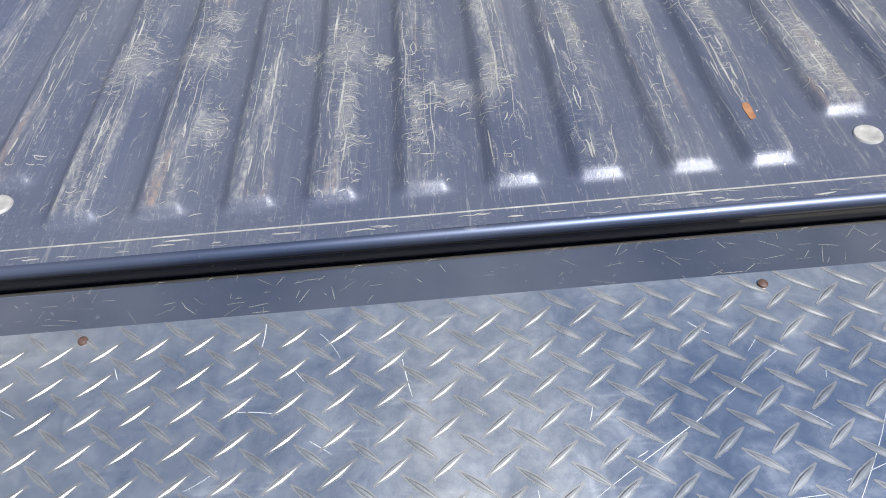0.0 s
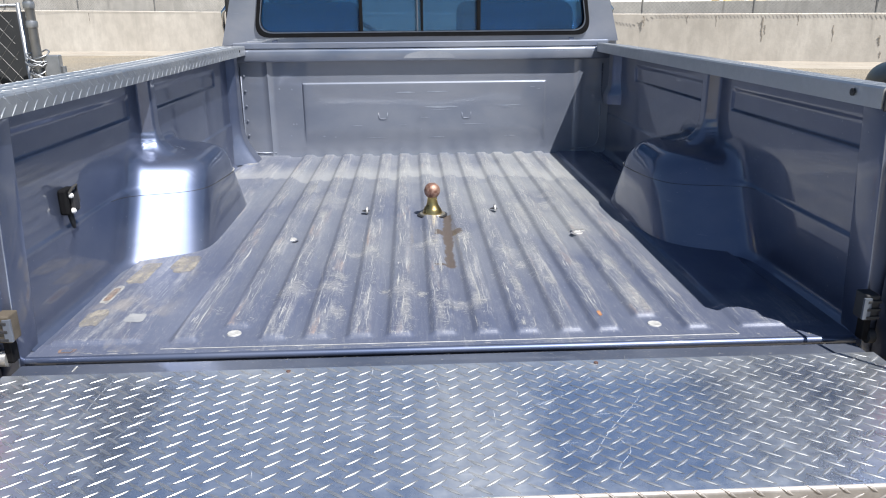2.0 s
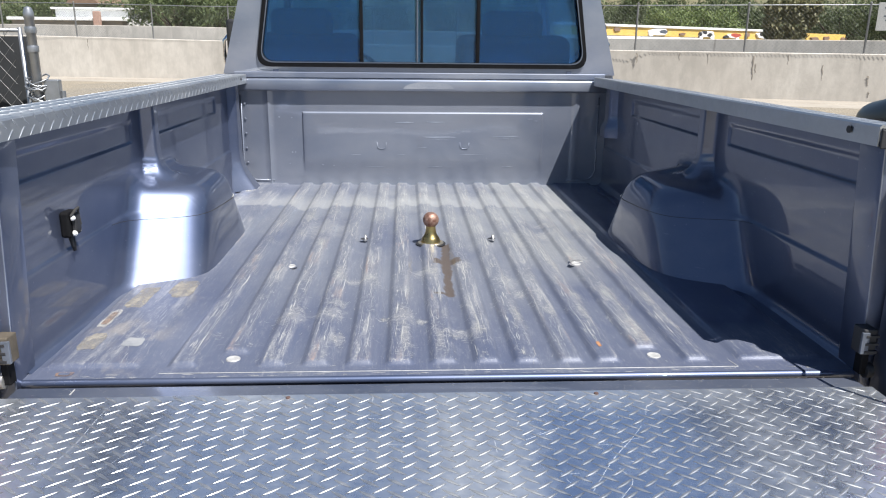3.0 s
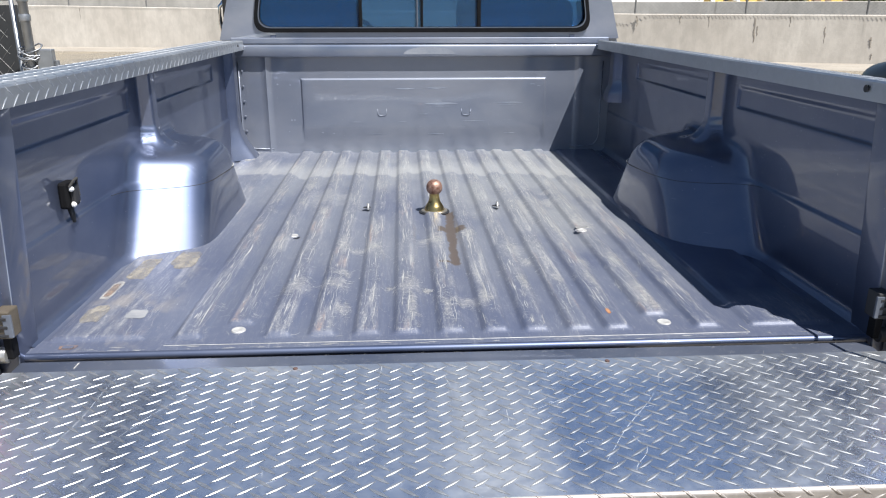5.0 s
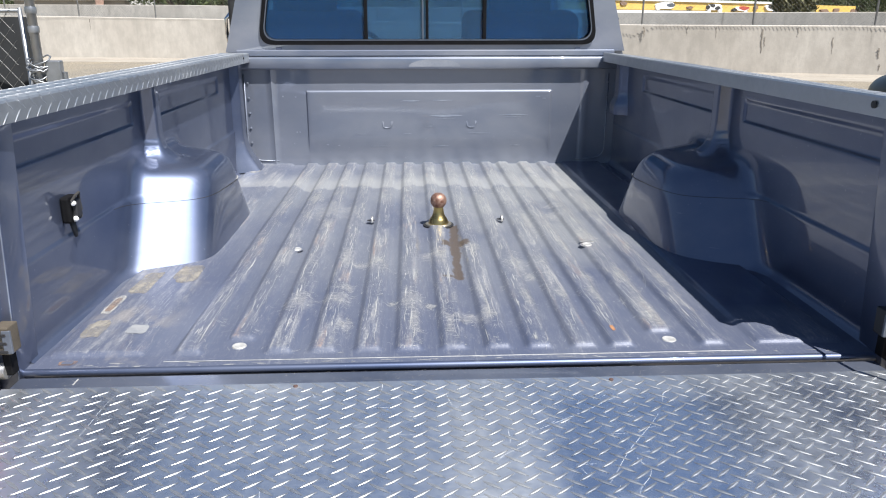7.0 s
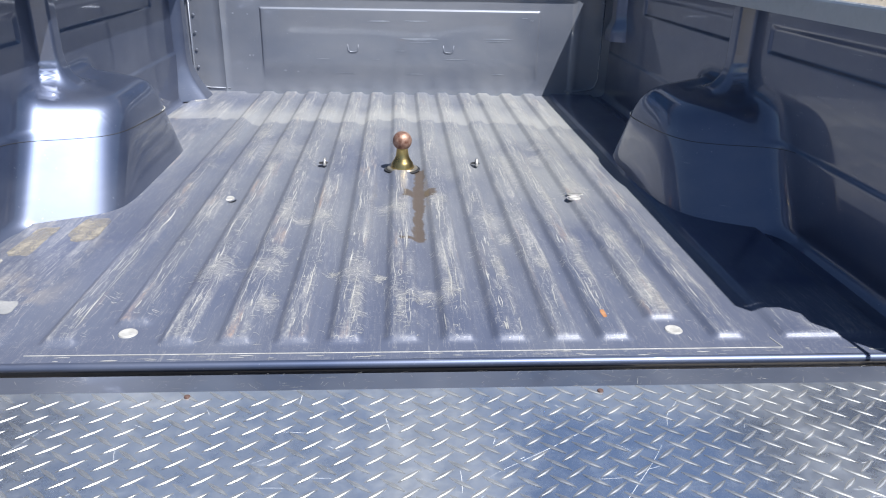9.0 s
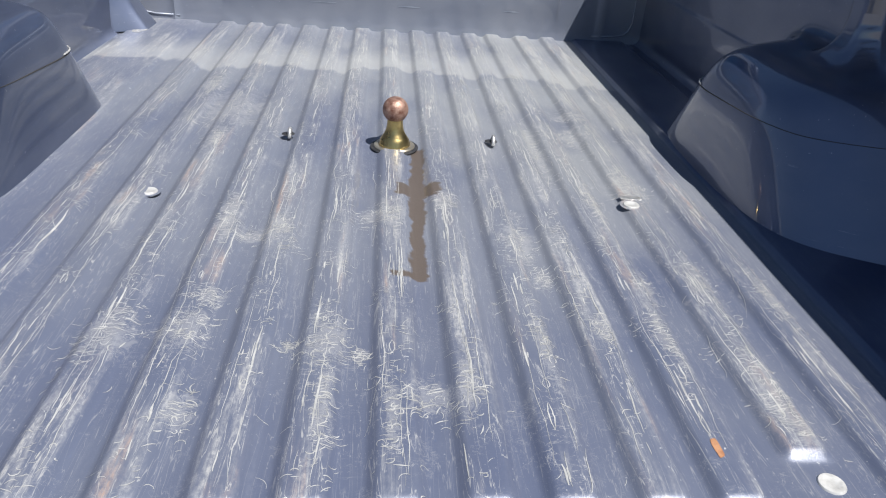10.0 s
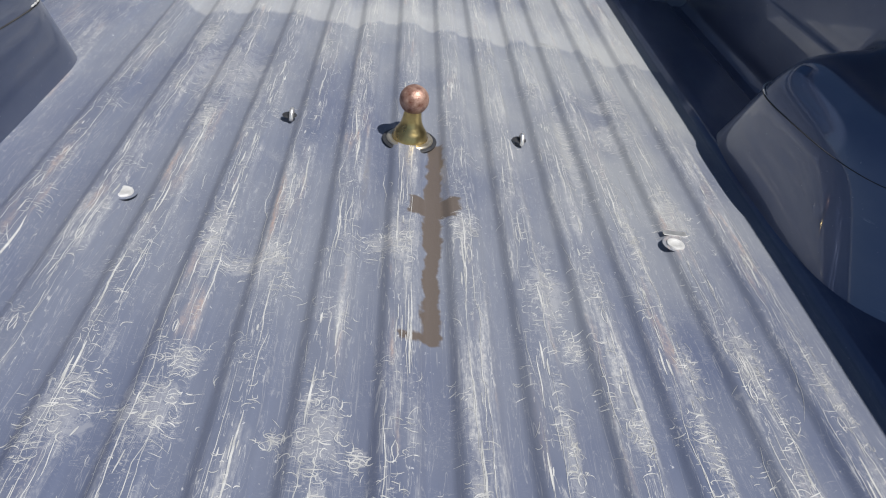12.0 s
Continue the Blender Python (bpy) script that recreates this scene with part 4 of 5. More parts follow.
part("chassis", box((-0.45, -0.1, 0.46), (0.45, 5.3, 0.60), 0.02), SHADOWY, truck, "black chassis frame")
# unseen tyre, added to block light from the ground behind the bumper
part("unseen_spare_tyre", lathe([(0.18, -0.10), (0.33, -0.11), (0.37, -0.05), (0.37, 0.05), (0.33, 0.11), (0.18, 0.10)], (0.0, 0.62, 0.50), 32), BLACK, truck, "unseen spare tyre, added to keep the ground under the bed dark", smooth=40)
part("bed_underside", box((-0.93, 0.03, 0.70), (0.93, 2.2, 0.83), 0.01), SHADOWY, truck, "dark underside of the bed")


def wheel(x, y):
    m = Matrix.Translation((x, y, G + 0.385)) @ pose(0, 0, 0, 0, 90, 0)
    tyre = part("tyre", lathe([(0.20, -0.11), (0.33, -0.12), (0.37, -0.10), (0.385, -0.06), (0.385, 0.06), (0.37, 0.10), (0.33, 0.12), (0.20, 0.11)], m=m, sides=40), BLACK, truck, "black truck tyre", smooth=40)
    part("rim", lathe([(0.0, -0.08), (0.2, -0.112), (0.2, 0.112), (0.0, 0.08)], m=m, sides=32), CHROME, tyre, smooth=40)


for wx in (-0.84, 0.84):
    for wy in (1.06, 4.45):
        wheel(wx, wy)

# ---- cab ----
CB = 2.285       # rear face of the cab


def half_width(z):
    """Half width of the cab at a height."""
    return 0.945 + 0.015 * ramp01(1.0, 1.3, z) - (0.265 * max(0.0, z - 1.37) if z < 1.85 else 0.265 * 0.48 + 0.9 * (z - 1.85))


WIN = [(-0.772, 1.462), (0.790, 1.462), (0.725, 1.86), (-0.707, 1.86)]


def rounded(corners, r, n=6):
    """A closed outline with its corners rounded."""
    out = []
    m = len(corners)
    for i in range(m):
        p, a, b = (Vector(corners[k % m]) for k in (i, i - 1, i + 1))
        pa, pb = p + (a - p).normalized() * r, p + (b - p).normalized() * r
        for t in steps(0, 1, n):
            out.append(tuple((1 - t) ** 2 * pa + 2 * t * (1 - t) * p + t * t * pb))
    return out


def ring_slab(outer, inner, y0, y1):
    """A flat ring between two outlines of the same number of points."""
    bm = bmesh.new()
    loops = [[bm.verts.new((u, y, v)) for u, v in o] for y in (y0, y1) for o in (outer, inner)]
    n = len(outer)
    for a, b in ((0, 1), (2, 3), (0, 2), (1, 3)):
        for i in range(n):
            bm.faces.new((loops[a][i], loops[a][(i + 1) % n], loops[b][(i + 1) % n], loops[b][i]))
    bmesh.ops.recalc_face_normals(bm, faces=bm.faces)
    return bm


def sized(outline, d):
    """The outline grown outwards by d from its middle."""
    cx = sum(u for u, v in outline) / len(outline)
    cz = sum(v for u, v in outline) / len(outline)
    ru, rv = max(u for u, v in outline) - cx, max(v for u, v in outline) - cz
    return [(cx + (u - cx) * (1 + d / ru), cz + (v - cz) * (1 + d / rv)) for u, v in outline]


win = rounded(WIN, 0.07, 8)


def cab_edge(u, v):
    """The point of the cab's rear outline in the direction of a window point."""
    cx, cz = 0.0, 1.62
    du, dv = u - cx, v - cz
    lo, hi = 1.0, 8.0
    for _ in range(40):
        k = (lo + hi) / 2
        x, z = cx + du * k, cz + dv * k
        if abs(x) < half_width(z) and 0.60 < z < 1.945:
            lo = k
        else:
            hi = k
    return (cx + du * lo, cz + dv * lo)


cab = part("cab", ring_slab([cab_edge(u, v) for u, v in sized(win, 0.0)], sized(win, 0.016), CB, CB + 0.06), SUNLIT, truck, "slate blue cab with a sliding rear window")
part("rear_window_seal", ring_slab(sized(win, 0.021), sized(win, -0.004), CB - 0.012, CB + 0.05), SEAL, cab, "black rubber window seal")
part("seal_lip", ring_slab(sized(win, 0.002), sized(win, -0.003), CB - 0.0135, CB - 0.010), BUMPER, cab)
inset = sized(win, -0.004)
for x0, x1, mt in ((-0.9, -0.289, GLASS), (-0.289, 0.271, SLIDER), (0.271, 0.9, GLASS)):
    outline = [(min(max(u, x0), x1), v) for u, v in inset]
    outline = [p for k, p in enumerate(outline) if p != outline[k - 1]]
    part("rear_window_glass", slab(outline, "y", CB + 0.012, CB + 0.017), mt, cab, "blue-tinted sliding window glass").visible_shadow = False
for bx, w, mt in ((-0.289, 0.008, SEAL), (-0.022, 0.004, BUMPER), (0.000, 0.006, SEAL), (0.271, 0.009, SEAL)):
    part("window_bar", box((bx - w, CB + 0.002, 1.462), (bx + w, CB + 0.026, 1.86), 0.003), mt, cab, "narrow window slider bar")
# shell: floor of the greenhouse, roof, side pillars, belt, front pillars
roof = grid(steps(-1, 1, 24), steps(CB + 0.03, 3.75, 8), lambda u, y: (u * 0.80, y, 1.93 + 0.045 * (1 - u ** 4) - 0.05 * ramp01(3.4, 3.75, y)))
roof_part = part("roof", roof, PAINT, cab, smooth="all")
solid = roof_part.modifiers.new("thick", "SOLIDIFY")
solid.thickness = 0.03
for s in (-1, 1):
    body = [(CB + 0.03, 0.55), (4.0, 0.55), (4.0, 1.38), (CB + 0.03, 1.38)]
    part("door_panel", slab(body, "x", s * 0.90, s * 0.958, 0.01), PAINT, cab)
    for y0, y1 in ((CB + 0.03, CB + 0.33), (3.52, 3.62)):
        bm = bmesh.new()
        lean = 0.35 if y0 > 3 else 0.0
        a = [(s * 0.955, y0 + lean, 1.38), (s * 0.955, y1 + lean, 1.38), (s * 0.82, y1, 1.93), (s * 0.82, y0, 1.93)]
        vo = [bm.verts.new(p) for p in a] + [bm.verts.new((p[0] - s * 0.05, p[1], p[2])) for p in a]
        for f in ((0, 1, 2, 3), (7, 6, 5, 4), (0, 4, 5, 1), (1, 5, 6, 2), (2, 6, 7, 3), (3, 7, 4, 0)):
            bm.faces.new([vo[k] for k in f])
        bmesh.ops.recalc_face_normals(bm, faces=bm.faces)
        part("pillar", bm, SUNLIT, cab)
    mirror = part("side_mirror", box((min(s * 0.98, s * 1.095), 3.02, 1.46), (max(s * 0.98, s * 1.095), 3.10, 1.68), 0.02, segments=3), BLACK, cab, "black door mirror on a chrome arm", smooth=40)
    part("mirror_arm", tube([(s * 0.95, 3.08, 1.34), (s * 1.06, 3.07, 1.345), (s * 1.105, 3.06, 1.38), (s * 1.115, 3.05, 1.48), (s * 1.115, 3.05, 1.56), (s * 1.08, 3.05, 1.60)], 0.011, 8), CHROME, mirror, smooth="all")
    sx_ = -0.60 if s < 0 else 0.47
    seat = part("cab_seat", box((sx_ - 0.29, CB + 0.16, 1.05), (sx_ + 0.29, CB + 0.34, 1.60), 0.05, pose(0, 0, 0, 8, 0, 0), 3), SEATS, cab, "dark cloth seat back", smooth=40)
    part("headrest", box((sx_ - 0.155, CB + 0.19, 1.56), (sx_ + 0.155, CB + 0.30, 1.72), 0.045, None, 3), SEATS, seat, smooth=40)
    part("seat_cushion", box((sx_ - 0.29, CB + 0.3, 0.95), (sx_ + 0.29, CB + 0.82, 1.10), 0.05, None, 3), SEATS, seat, smooth=40)
part("dashboard", box((-0.90, 3.55, 1.05), (0.90, 4.02, 1.40), 0.05, None, 3), SEATS, cab, smooth=40)
part("steering_wheel", tube([(-0.42 + 0.19 * math.cos(a), 3.38 - 0.06 * math.sin(a), 1.33 + 0.17 * math.sin(a)) for a in steps(0, 2 * math.pi, 28)[:-1]], 0.014, 8, True), BLACK, cab, smooth="all")
part("cab_floor", box((-0.90, CB + 0.04, 0.60), (0.90, 4.0, 0.68), 0.01), SHADOWY, cab)
part("belt_ledge", box((-0.9, CB - 0.010, 1.388), (0.9, CB + 0.002, 1.418), 0.004), SUNLIT, cab, "folded ledge under the window")
for bx in (-0.70, 0.72):
    part("window_clip", box((bx - 0.013, CB - 0.006, 1.39), (bx + 0.013, CB + 0.002, 1.43), 0.002), PAINT, cab)
# windscreen and side windows
CLEAR = glass_material("clear_glass", (0.93, 0.96, 0.95))
CLEAR.node_tree.nodes["Principled BSDF"].inputs["Transmission Weight"].default_value = 1.0
bm = bmesh.new()
for y_ in (0.0, 0.005):
    v_ = [bm.verts.new(p) for p in ((-0.90, 3.90 + y_, 1.39), (0.90, 3.90 + y_, 1.39), (0.78, 3.60 + y_, 1.91), (-0.78, 3.60 + y_, 1.91))]
    bm.faces.new(v_ if y_ else v_[::-1])
part("windscreen", bm, CLEAR, cab, "clear raked windscreen").visible_shadow = False
for s in (-1, 1):
    bm = bmesh.new()
    for x_ in (0.0, 0.005):
        v_ = [bm.verts.new(p) for p in ((s * (0.93 + x_), CB + 0.33, 1.385), (s * (0.93 + x_), 3.86, 1.385), (s * (0.80 + x_), 3.53, 1.92), (s * (0.80 + x_), CB + 0.33, 1.92))]
        bm.faces.new(v_ if (x_ > 0) == (s > 0) else v_[::-1])
    part("side_window", bm, CLEAR, cab, "clear door window").visible_shadow = False
# hood and nose
hood = grid(steps(-1, 1, 20), steps(3.98, 5.35, 12), lambda u, y: (u * (0.93 - 0.05 * ramp01(4, 5.35, y)), y, 1.30 - 0.10 * ramp01(4.0, 5.35, y) + 0.03 * (1 - u ** 4)))
hp = part("hood", hood, PAINT, truck, "slate blue hood", smooth="all")
hp.modifiers.new("thick", "SOLIDIFY").thickness = 0.03
part("nose", box((-0.93, 5.25, 0.55), (0.93, 5.40, 1.20), 0.04), PAINT, truck, smooth=40)
for s in (-1, 1):
    out = [(4.0, 0.55), (4.03, 0.55)] + [(4.45 - 0.41 * math.cos(a), 0.55 + 0.36 * math.sin(a)) for a in steps(0.05, math.pi - 0.05, 14)] + [(4.88, 0.55), (5.38, 0.55), (5.38, 1.18), (4.0, 1.30)]
    part("fender", slab(out, "x", s * 0.90, s * 0.96), PAINT, truck)

# ---- wear on the bed floor ----
def strip(bm, pts, w, lift=0.0004):
    """A thin scratch that lies on the floor along points of (x, y)."""
    last = None
    n = len(pts)
    if any(abs(x - 0.036) < 0.020 and 0.55 < y < 1.05 or abs(abs(x) - 0.45) < 0.05 and 0.13 < y < 0.18 for x, y in pts):
        return
    for i, (x, y) in enumerate(pts):
        a, b = pts[max(i - 1, 0)], pts[min(i + 1, n - 1)]
        dx, dy = b[0] - a[0], b[1] - a[1]
        ln = math.hypot(dx, dy) or 1e-6
        ww = w * (0.25 + 0.75 * math.sin(math.pi * (i + 0.3) / (n - 0.4)))
        ox, oy = -dy / ln * ww / 2, dx / ln * ww / 2
        pair = [bm.verts.new((x + k * ox, y + k * oy, F + rib_height(x + k * ox, y + k * oy) + lift + 0.0012 * noise.noise(Vector((x * 5, y * 3, 3.1))))) for k in (-1, 1)]
        if last:
            bm.faces.new((last[0], pair[0], pair[1], last[1])[::-1])
        last = pair


rng = random.Random(11)
bm = bmesh.new()
def wander(x, y, ln, swing, w, lean=0.0):
    """A long line that drifts from side to side as it runs forward."""
    q = rng.uniform(0, 99)
    m = max(5, int(ln / 0.010))
    pts = []
    for i in range(m):
        t = i / (m - 1)
        pts.append((x + lean * t + swing * noise.noise(Vector((q, t * ln * 14, 0.3))) + swing * 0.35 * noise.noise(Vector((q, t * ln * 60, 5.3))), min(y + ln * t, 2.18)))
    strip(bm, pts, w)


# lines worn along the edges of the rib tops, and chips with pale rims
for k in range(13):
    for side in (-1, 1):
        y = rng.uniform(0.10, 0.25)
        while y < 2.05:
            ln = rng.uniform(0.06, 0.34)
            wander(RIBS[k] + side * rng.uniform(0.007, 0.017), y, ln, 0.006, rng.choice((0.0006, 0.0008, 0.0011)))
            y += ln * rng.uniform(0.7, 1.6) + rng.uniform(0.0, 0.14)
    for _ in range(50):
        wander(RIBS[k] + rng.gauss(0.002, 0.009), rng.uniform(0.10, 2.0), rng.choice((0.012, 0.02, 0.03, 0.05, 0.09, 0.14)), 0.004, rng.choice((0.0007, 0.0010, 0.0016, 0.0026)))
    for _ in range(4):
        cx, cy, ln, wd = RIBS[k] + rng.uniform(-0.008, 0.008), rng.uniform(0.14, 1.9), rng.uniform(0.018, 0.05), rng.uniform(0.002, 0.0045)
        for side in (-1, 1):
            strip(bm, [(cx + side * wd * math.sin(math.pi * t) + rng.uniform(-0.0006, 0.0006), cy + ln * (t - 0.5)) for t in steps(0, 1, 9)], rng.uniform(0.0010, 0.0017))
# hatched scuffs where loads were dragged across: curved strokes that lie nearly side by side
for cx, cy, rx, ry in SCUFFS:
    lean = rng.uniform(-0.15, 0.45)
    for _ in range(min(110, int(26000 * rx * ry) + 26)):
        x, y = rng.gauss(cx, rx * 0.55), rng.gauss(cy, ry * 0.55)
        a, ln, bend = rng.gauss(lean, 0.28) if rng.random() < 0.8 else rng.gauss(1.5, 0.3), rng.uniform(0.005, 0.021), rng.gauss(0, 0.9)
        pts = [(x + ln * t * math.cos(a + bend * t), max(0.06, y + ln * t * math.sin(a + bend * t))) for t in (-0.5, -0.3, -0.1, 0.1, 0.3, 0.5)]
        strip(bm, pts, rng.choice((0.0005, 0.0007, 0.0010, 0.0015)))
# smaller groups of hatching along the ribs
for _ in range(300):
    k = rng.randrange(13)
    cx, cy, lean = RIBS[k] + rng.gauss(0.0, 0.014), rng.uniform(0.12, 2.05), rng.uniform(-0.2, 0.5)
    for _ in range(rng.randint(4, 14)):
        x, y = cx + rng.gauss(0, 0.010), cy + rng.gauss(0, 0.016)
        a, ln, bend = rng.gauss(lean, 0.3), rng.uniform(0.004, 0.017), rng.gauss(0, 1.0)
        strip(bm, [(x + ln * t * math.cos(a + bend * t), y + ln * t * math.sin(a + bend * t)) for t in (-0.5, -0.25, 0, 0.25, 0.5)], rng.choice((0.0006, 0.0009, 0.0013)))
# lone lines and curls on the low ground between the ribs
for _ in range(60):
    wander(rng.uniform(-0.60, 0.60), rng.uniform(0.07, 1.9), rng.choice((0.03, 0.05, 0.09, 0.16, 0.30)), 0.008, rng.choice((0.0005, 0.0007, 0.0010)), rng.gauss(0, 0.012))
for _ in range(260):
    x, y = rng.uniform(-0.62, 0.62), rng.uniform(0.05, 2.1)
    a, bend, ln = rng.uniform(0.2, 2.6), rng.uniform(-2.0, 2.0), rng.uniform(0.006, 0.030)
    pts = []
    for i in range(7):
        pts.append((x, min(max(y, 0.04), 2.18)))
        x += ln / 6 * math.cos(a)
        y += ln / 6 * math.sin(a)
        a += bend / 6
    strip(bm, pts, rng.choice((0.0005, 0.0007, 0.0010)))
# flecks along the sill
for _ in range(60):
    x, y, ln = rng.uniform(-0.8, 0.8), rng.uniform(0.037, 0.053), rng.uniform(0.004, 0.03)
    strip(bm, [(x + ln * t, y + rng.uniform(-0.001, 0.001)) for t in steps(0, 1, 4)], rng.choice((0.0006, 0.0010, 0.0022)))
part("floor_scratch", bm, SCRATCH, bed_floor, "pale scratches and scuffs worn into the paint", kind="stuff")


def smear(bm, cx, cy, rx, ry, seed, lift=0.0009, lean=0.0, rough=0.09):
    """A thin blot with a ragged edge on the floor."""
    r = random.Random(seed)
    n = 40
    rim = []
    for i in range(n):
        a = 2 * math.pi * i / n
        k = 1 + rough * (noise.noise(Vector((math.cos(a) * 1.7, math.sin(a) * 1.7, seed * 3.3)))) + r.uniform(-0.015, 0.015)
        ca, sa = abs(math.cos(a)) ** 0.55 * math.copysign(1, math.cos(a)), abs(math.sin(a)) ** 0.55 * math.copysign(1, math.sin(a))
        x, y = cx + rx * k * ca + lean * ry * sa, cy + ry * k * sa
        rim.append(bm.verts.new((x, y, F + rib_height(x, y) + lift)))
    c = bm.verts.new((cx, cy, F + rib_height(cx, cy) + lift))
    for i in range(n):
        bm.faces.new((c, rim[i], rim[(i + 1) % n]))


for seed, (cx, cy, rx, ry, mt, lb, core) in enumerate(((-0.795, 0.212, 0.024, 0.046, MUDFILM, "dried tan mud patch", None), (-0.812, 0.360, 0.014, 0.060, RIMFILM, "rust patch with a pale rim", RUSTFILM),
                                                    (-0.793, 0.058, 0.018, 0.010, RUSTFILM, "rust ring", FLOOR), (0.357, 0.163, 0.0045, 0.014, RUSTBRIGHT, "rust spot", None),
                                                    (-0.786, 0.518, 0.026, 0.080, MUDFILM, "dried tan mud patch", None), (-0.695, 0.590, 0.034, 0.070, MUDFILM, "wavy tan mud patch", None),
                                                    (-0.702, 0.207, 0.022, 0.026, PALEDUST, "pale grey dust patch", None), (-0.80, 2.07, 0.022, 0.075, RIMFILM, "pale dust gathered in the corner", None))):
    bm = bmesh.new()
    smear(bm, cx, cy, rx, ry, seed, rough=0.22)
    patch = part("floor_patch", bm, mt, bed_floor, lb)
    if core:
        bm = bmesh.new()
        smear(bm, cx, cy, rx * 0.62, ry * 0.74, seed + 7, 0.0014)
        part("patch_core", bm, core, patch)

# ---- ground and background ----
def level(name, x0, y0, x1, y1, z, material, label, nx=1, ny=1):
    ob = part(name, grid(steps(x0, x1, nx), steps(y0, y1, ny), lambda x, y: (x, y, z), flip=True), material, kind="structure")
    return tagged(ob, label)


level("ground", -400, -300, 400, 500, G, GRAVEL, "pale gravel lot that runs out to the horizon")
WALLPTS = [(-46.2, 36.3, 1.97), (-14.0, 28.8, 1.76), (-7.0, 27.6, 1.64), (6.4, 19.9, 1.47), (11.7, 17.8, 1.45), (26.2, 10.1, 1.40), (53.9, -3.4, 1.38)]


def along(pts, off, x):
    for (x0, y0, h0), (x1, y1, h1) in zip(pts, pts[1:]):
        if x <= x1:
            t = (x - x0) / (x1 - x0)
            return y0 + (y1 - y0) * t + off, h0 + (h1 - h0) * t
    return pts[-1][1] + off, pts[-1][2]


def long_wall(name, off, lift, thick, material, label, lo=-46, hi=53, low=0.0, n=60):
    """A wall that follows the line of the freeway."""
    bm = bmesh.new()
    sec = []
    for x in steps(lo, hi, n):
        y, h = along(WALLPTS, off, x)
        sec.append([bm.verts.new(p) for p in ((x, y, low), (x, y + 0.05, h + lift - 0.02), (x, y + 0.07, h + lift), (x, y + thick, h + lift), (x, y + thick, low))])
    for a, b in zip(sec, sec[1:]):
        for i in range(4):
            bm.faces.new((a[i], b[i], b[i + 1], a[i + 1]))
    ob = part(name, bm, material, smooth=30, kind="structure")
    return tagged(ob, label)


long_wall("wall_near", 0.0, 0.0, 0.35, CONCRETE, "long pale concrete freeway wall with rain streaks")
long_wall("wall_far", 17.0, 0.75, 0.4, CONCRETE, "second concrete barrier across the freeway", hi=4.0)
long_wall("wall_far_raised", 17.0, 0.52, 0.4, CONCRETE, "taller concrete barrier across the freeway", lo=4.0)
bm = bmesh.new()
sec = []
for x in steps(-46, 53, 60):
    y, h = along(WALLPTS, 0, x)
    sec.append([bm.verts.new((x, y - d, z)) for d, z in ((2.4, G - 0.02), (1.5, G + 0.015), (0.9, G + 0.02), (0.85, G + 0.05), (-0.02, G + 0.06))])
for a, b in zip(sec, sec[1:]):
    for i in range(4):
        bm.faces.new((a[i], b[i], b[i + 1], a[i + 1]))
tagged(part("verge", bm, DIRT, smooth=30, kind="structure"), "tan dirt verge at the foot of the wall")
bm = bmesh.new()
sec = []
for x in steps(-46, 53, 40):
    y, h = along(WALLPTS, 0, x)
    sec.append([bm.verts.new((x, y + d, 0.75)) for d in (0.36, 17.0)])
for a, b in zip(sec, sec[1:]):
    bm.faces.new((a[0], b[0], b[1], a[1]))
tagged(part("road", bm, ASPHALT, kind="structure"), "freeway roadway between the two walls")

wall_near = bpy.data.objects["wall_near"]
for x in (-16.5, -7.5, -1.0, 3.6, 15.0):
    y, h = along(WALLPTS, 0, x)
    part("wall_joint", slab([(y - 0.003, G), (y + 0.0475, h - 0.02), (y + 0.09, h - 0.02), (y + 0.09, G)], "x", x - 0.006, x + 0.006), STREAK, wall_near, "grey expansion joint")
rng = random.Random(31)
for x, top, reach, wide in ((9.4, 0.10, 0.62, 0.034), (9.46, 0.30, 0.25, 0.02), (6.52, 0.06, 0.30, 0.022), (11.0, 0.30, 0.42, 0.022), (12.0, 0.55, 0.26, 0.03), (12.05, 0.95, 0.16, 0.02), (13.1, 0.1, 0.3, 0.02), (-7.48, 0.05, 0.5, 0.016), (-12.2, 0.08, 0.4, 0.012), (4.9, 0.05, 0.35, 0.014), (7.6, 0.05, 0.22, 0.012), (8.3, 0.05, 0.3, 0.010), (10.2, 0.05, 0.25, 0.012)):
    bm = bmesh.new()
    rows = []
    for t in steps(0, 1, 14):
        y, h = along(WALLPTS, 0, x)
        k = wide * (0.5 + rng.random() * 1.1) * (1 - 0.7 * t)
        cx, z = x + 0.03 * noise.noise(Vector((x * 5, t * 3, 2))), h - top - reach * t
        y = along(WALLPTS, 0, cx)[0] + 0.05 * (z / h) - 0.004
        rows.append([bm.verts.new((cx + e * k, y, z)) for e in (-1, 1)])
    for a, b in zip(rows, rows[1:]):
        bm.faces.new((a[0], a[1], b[1], b[0])[::-1])
    part("rain_streak", bm, STREAK, wall_near, "dark rain streak")
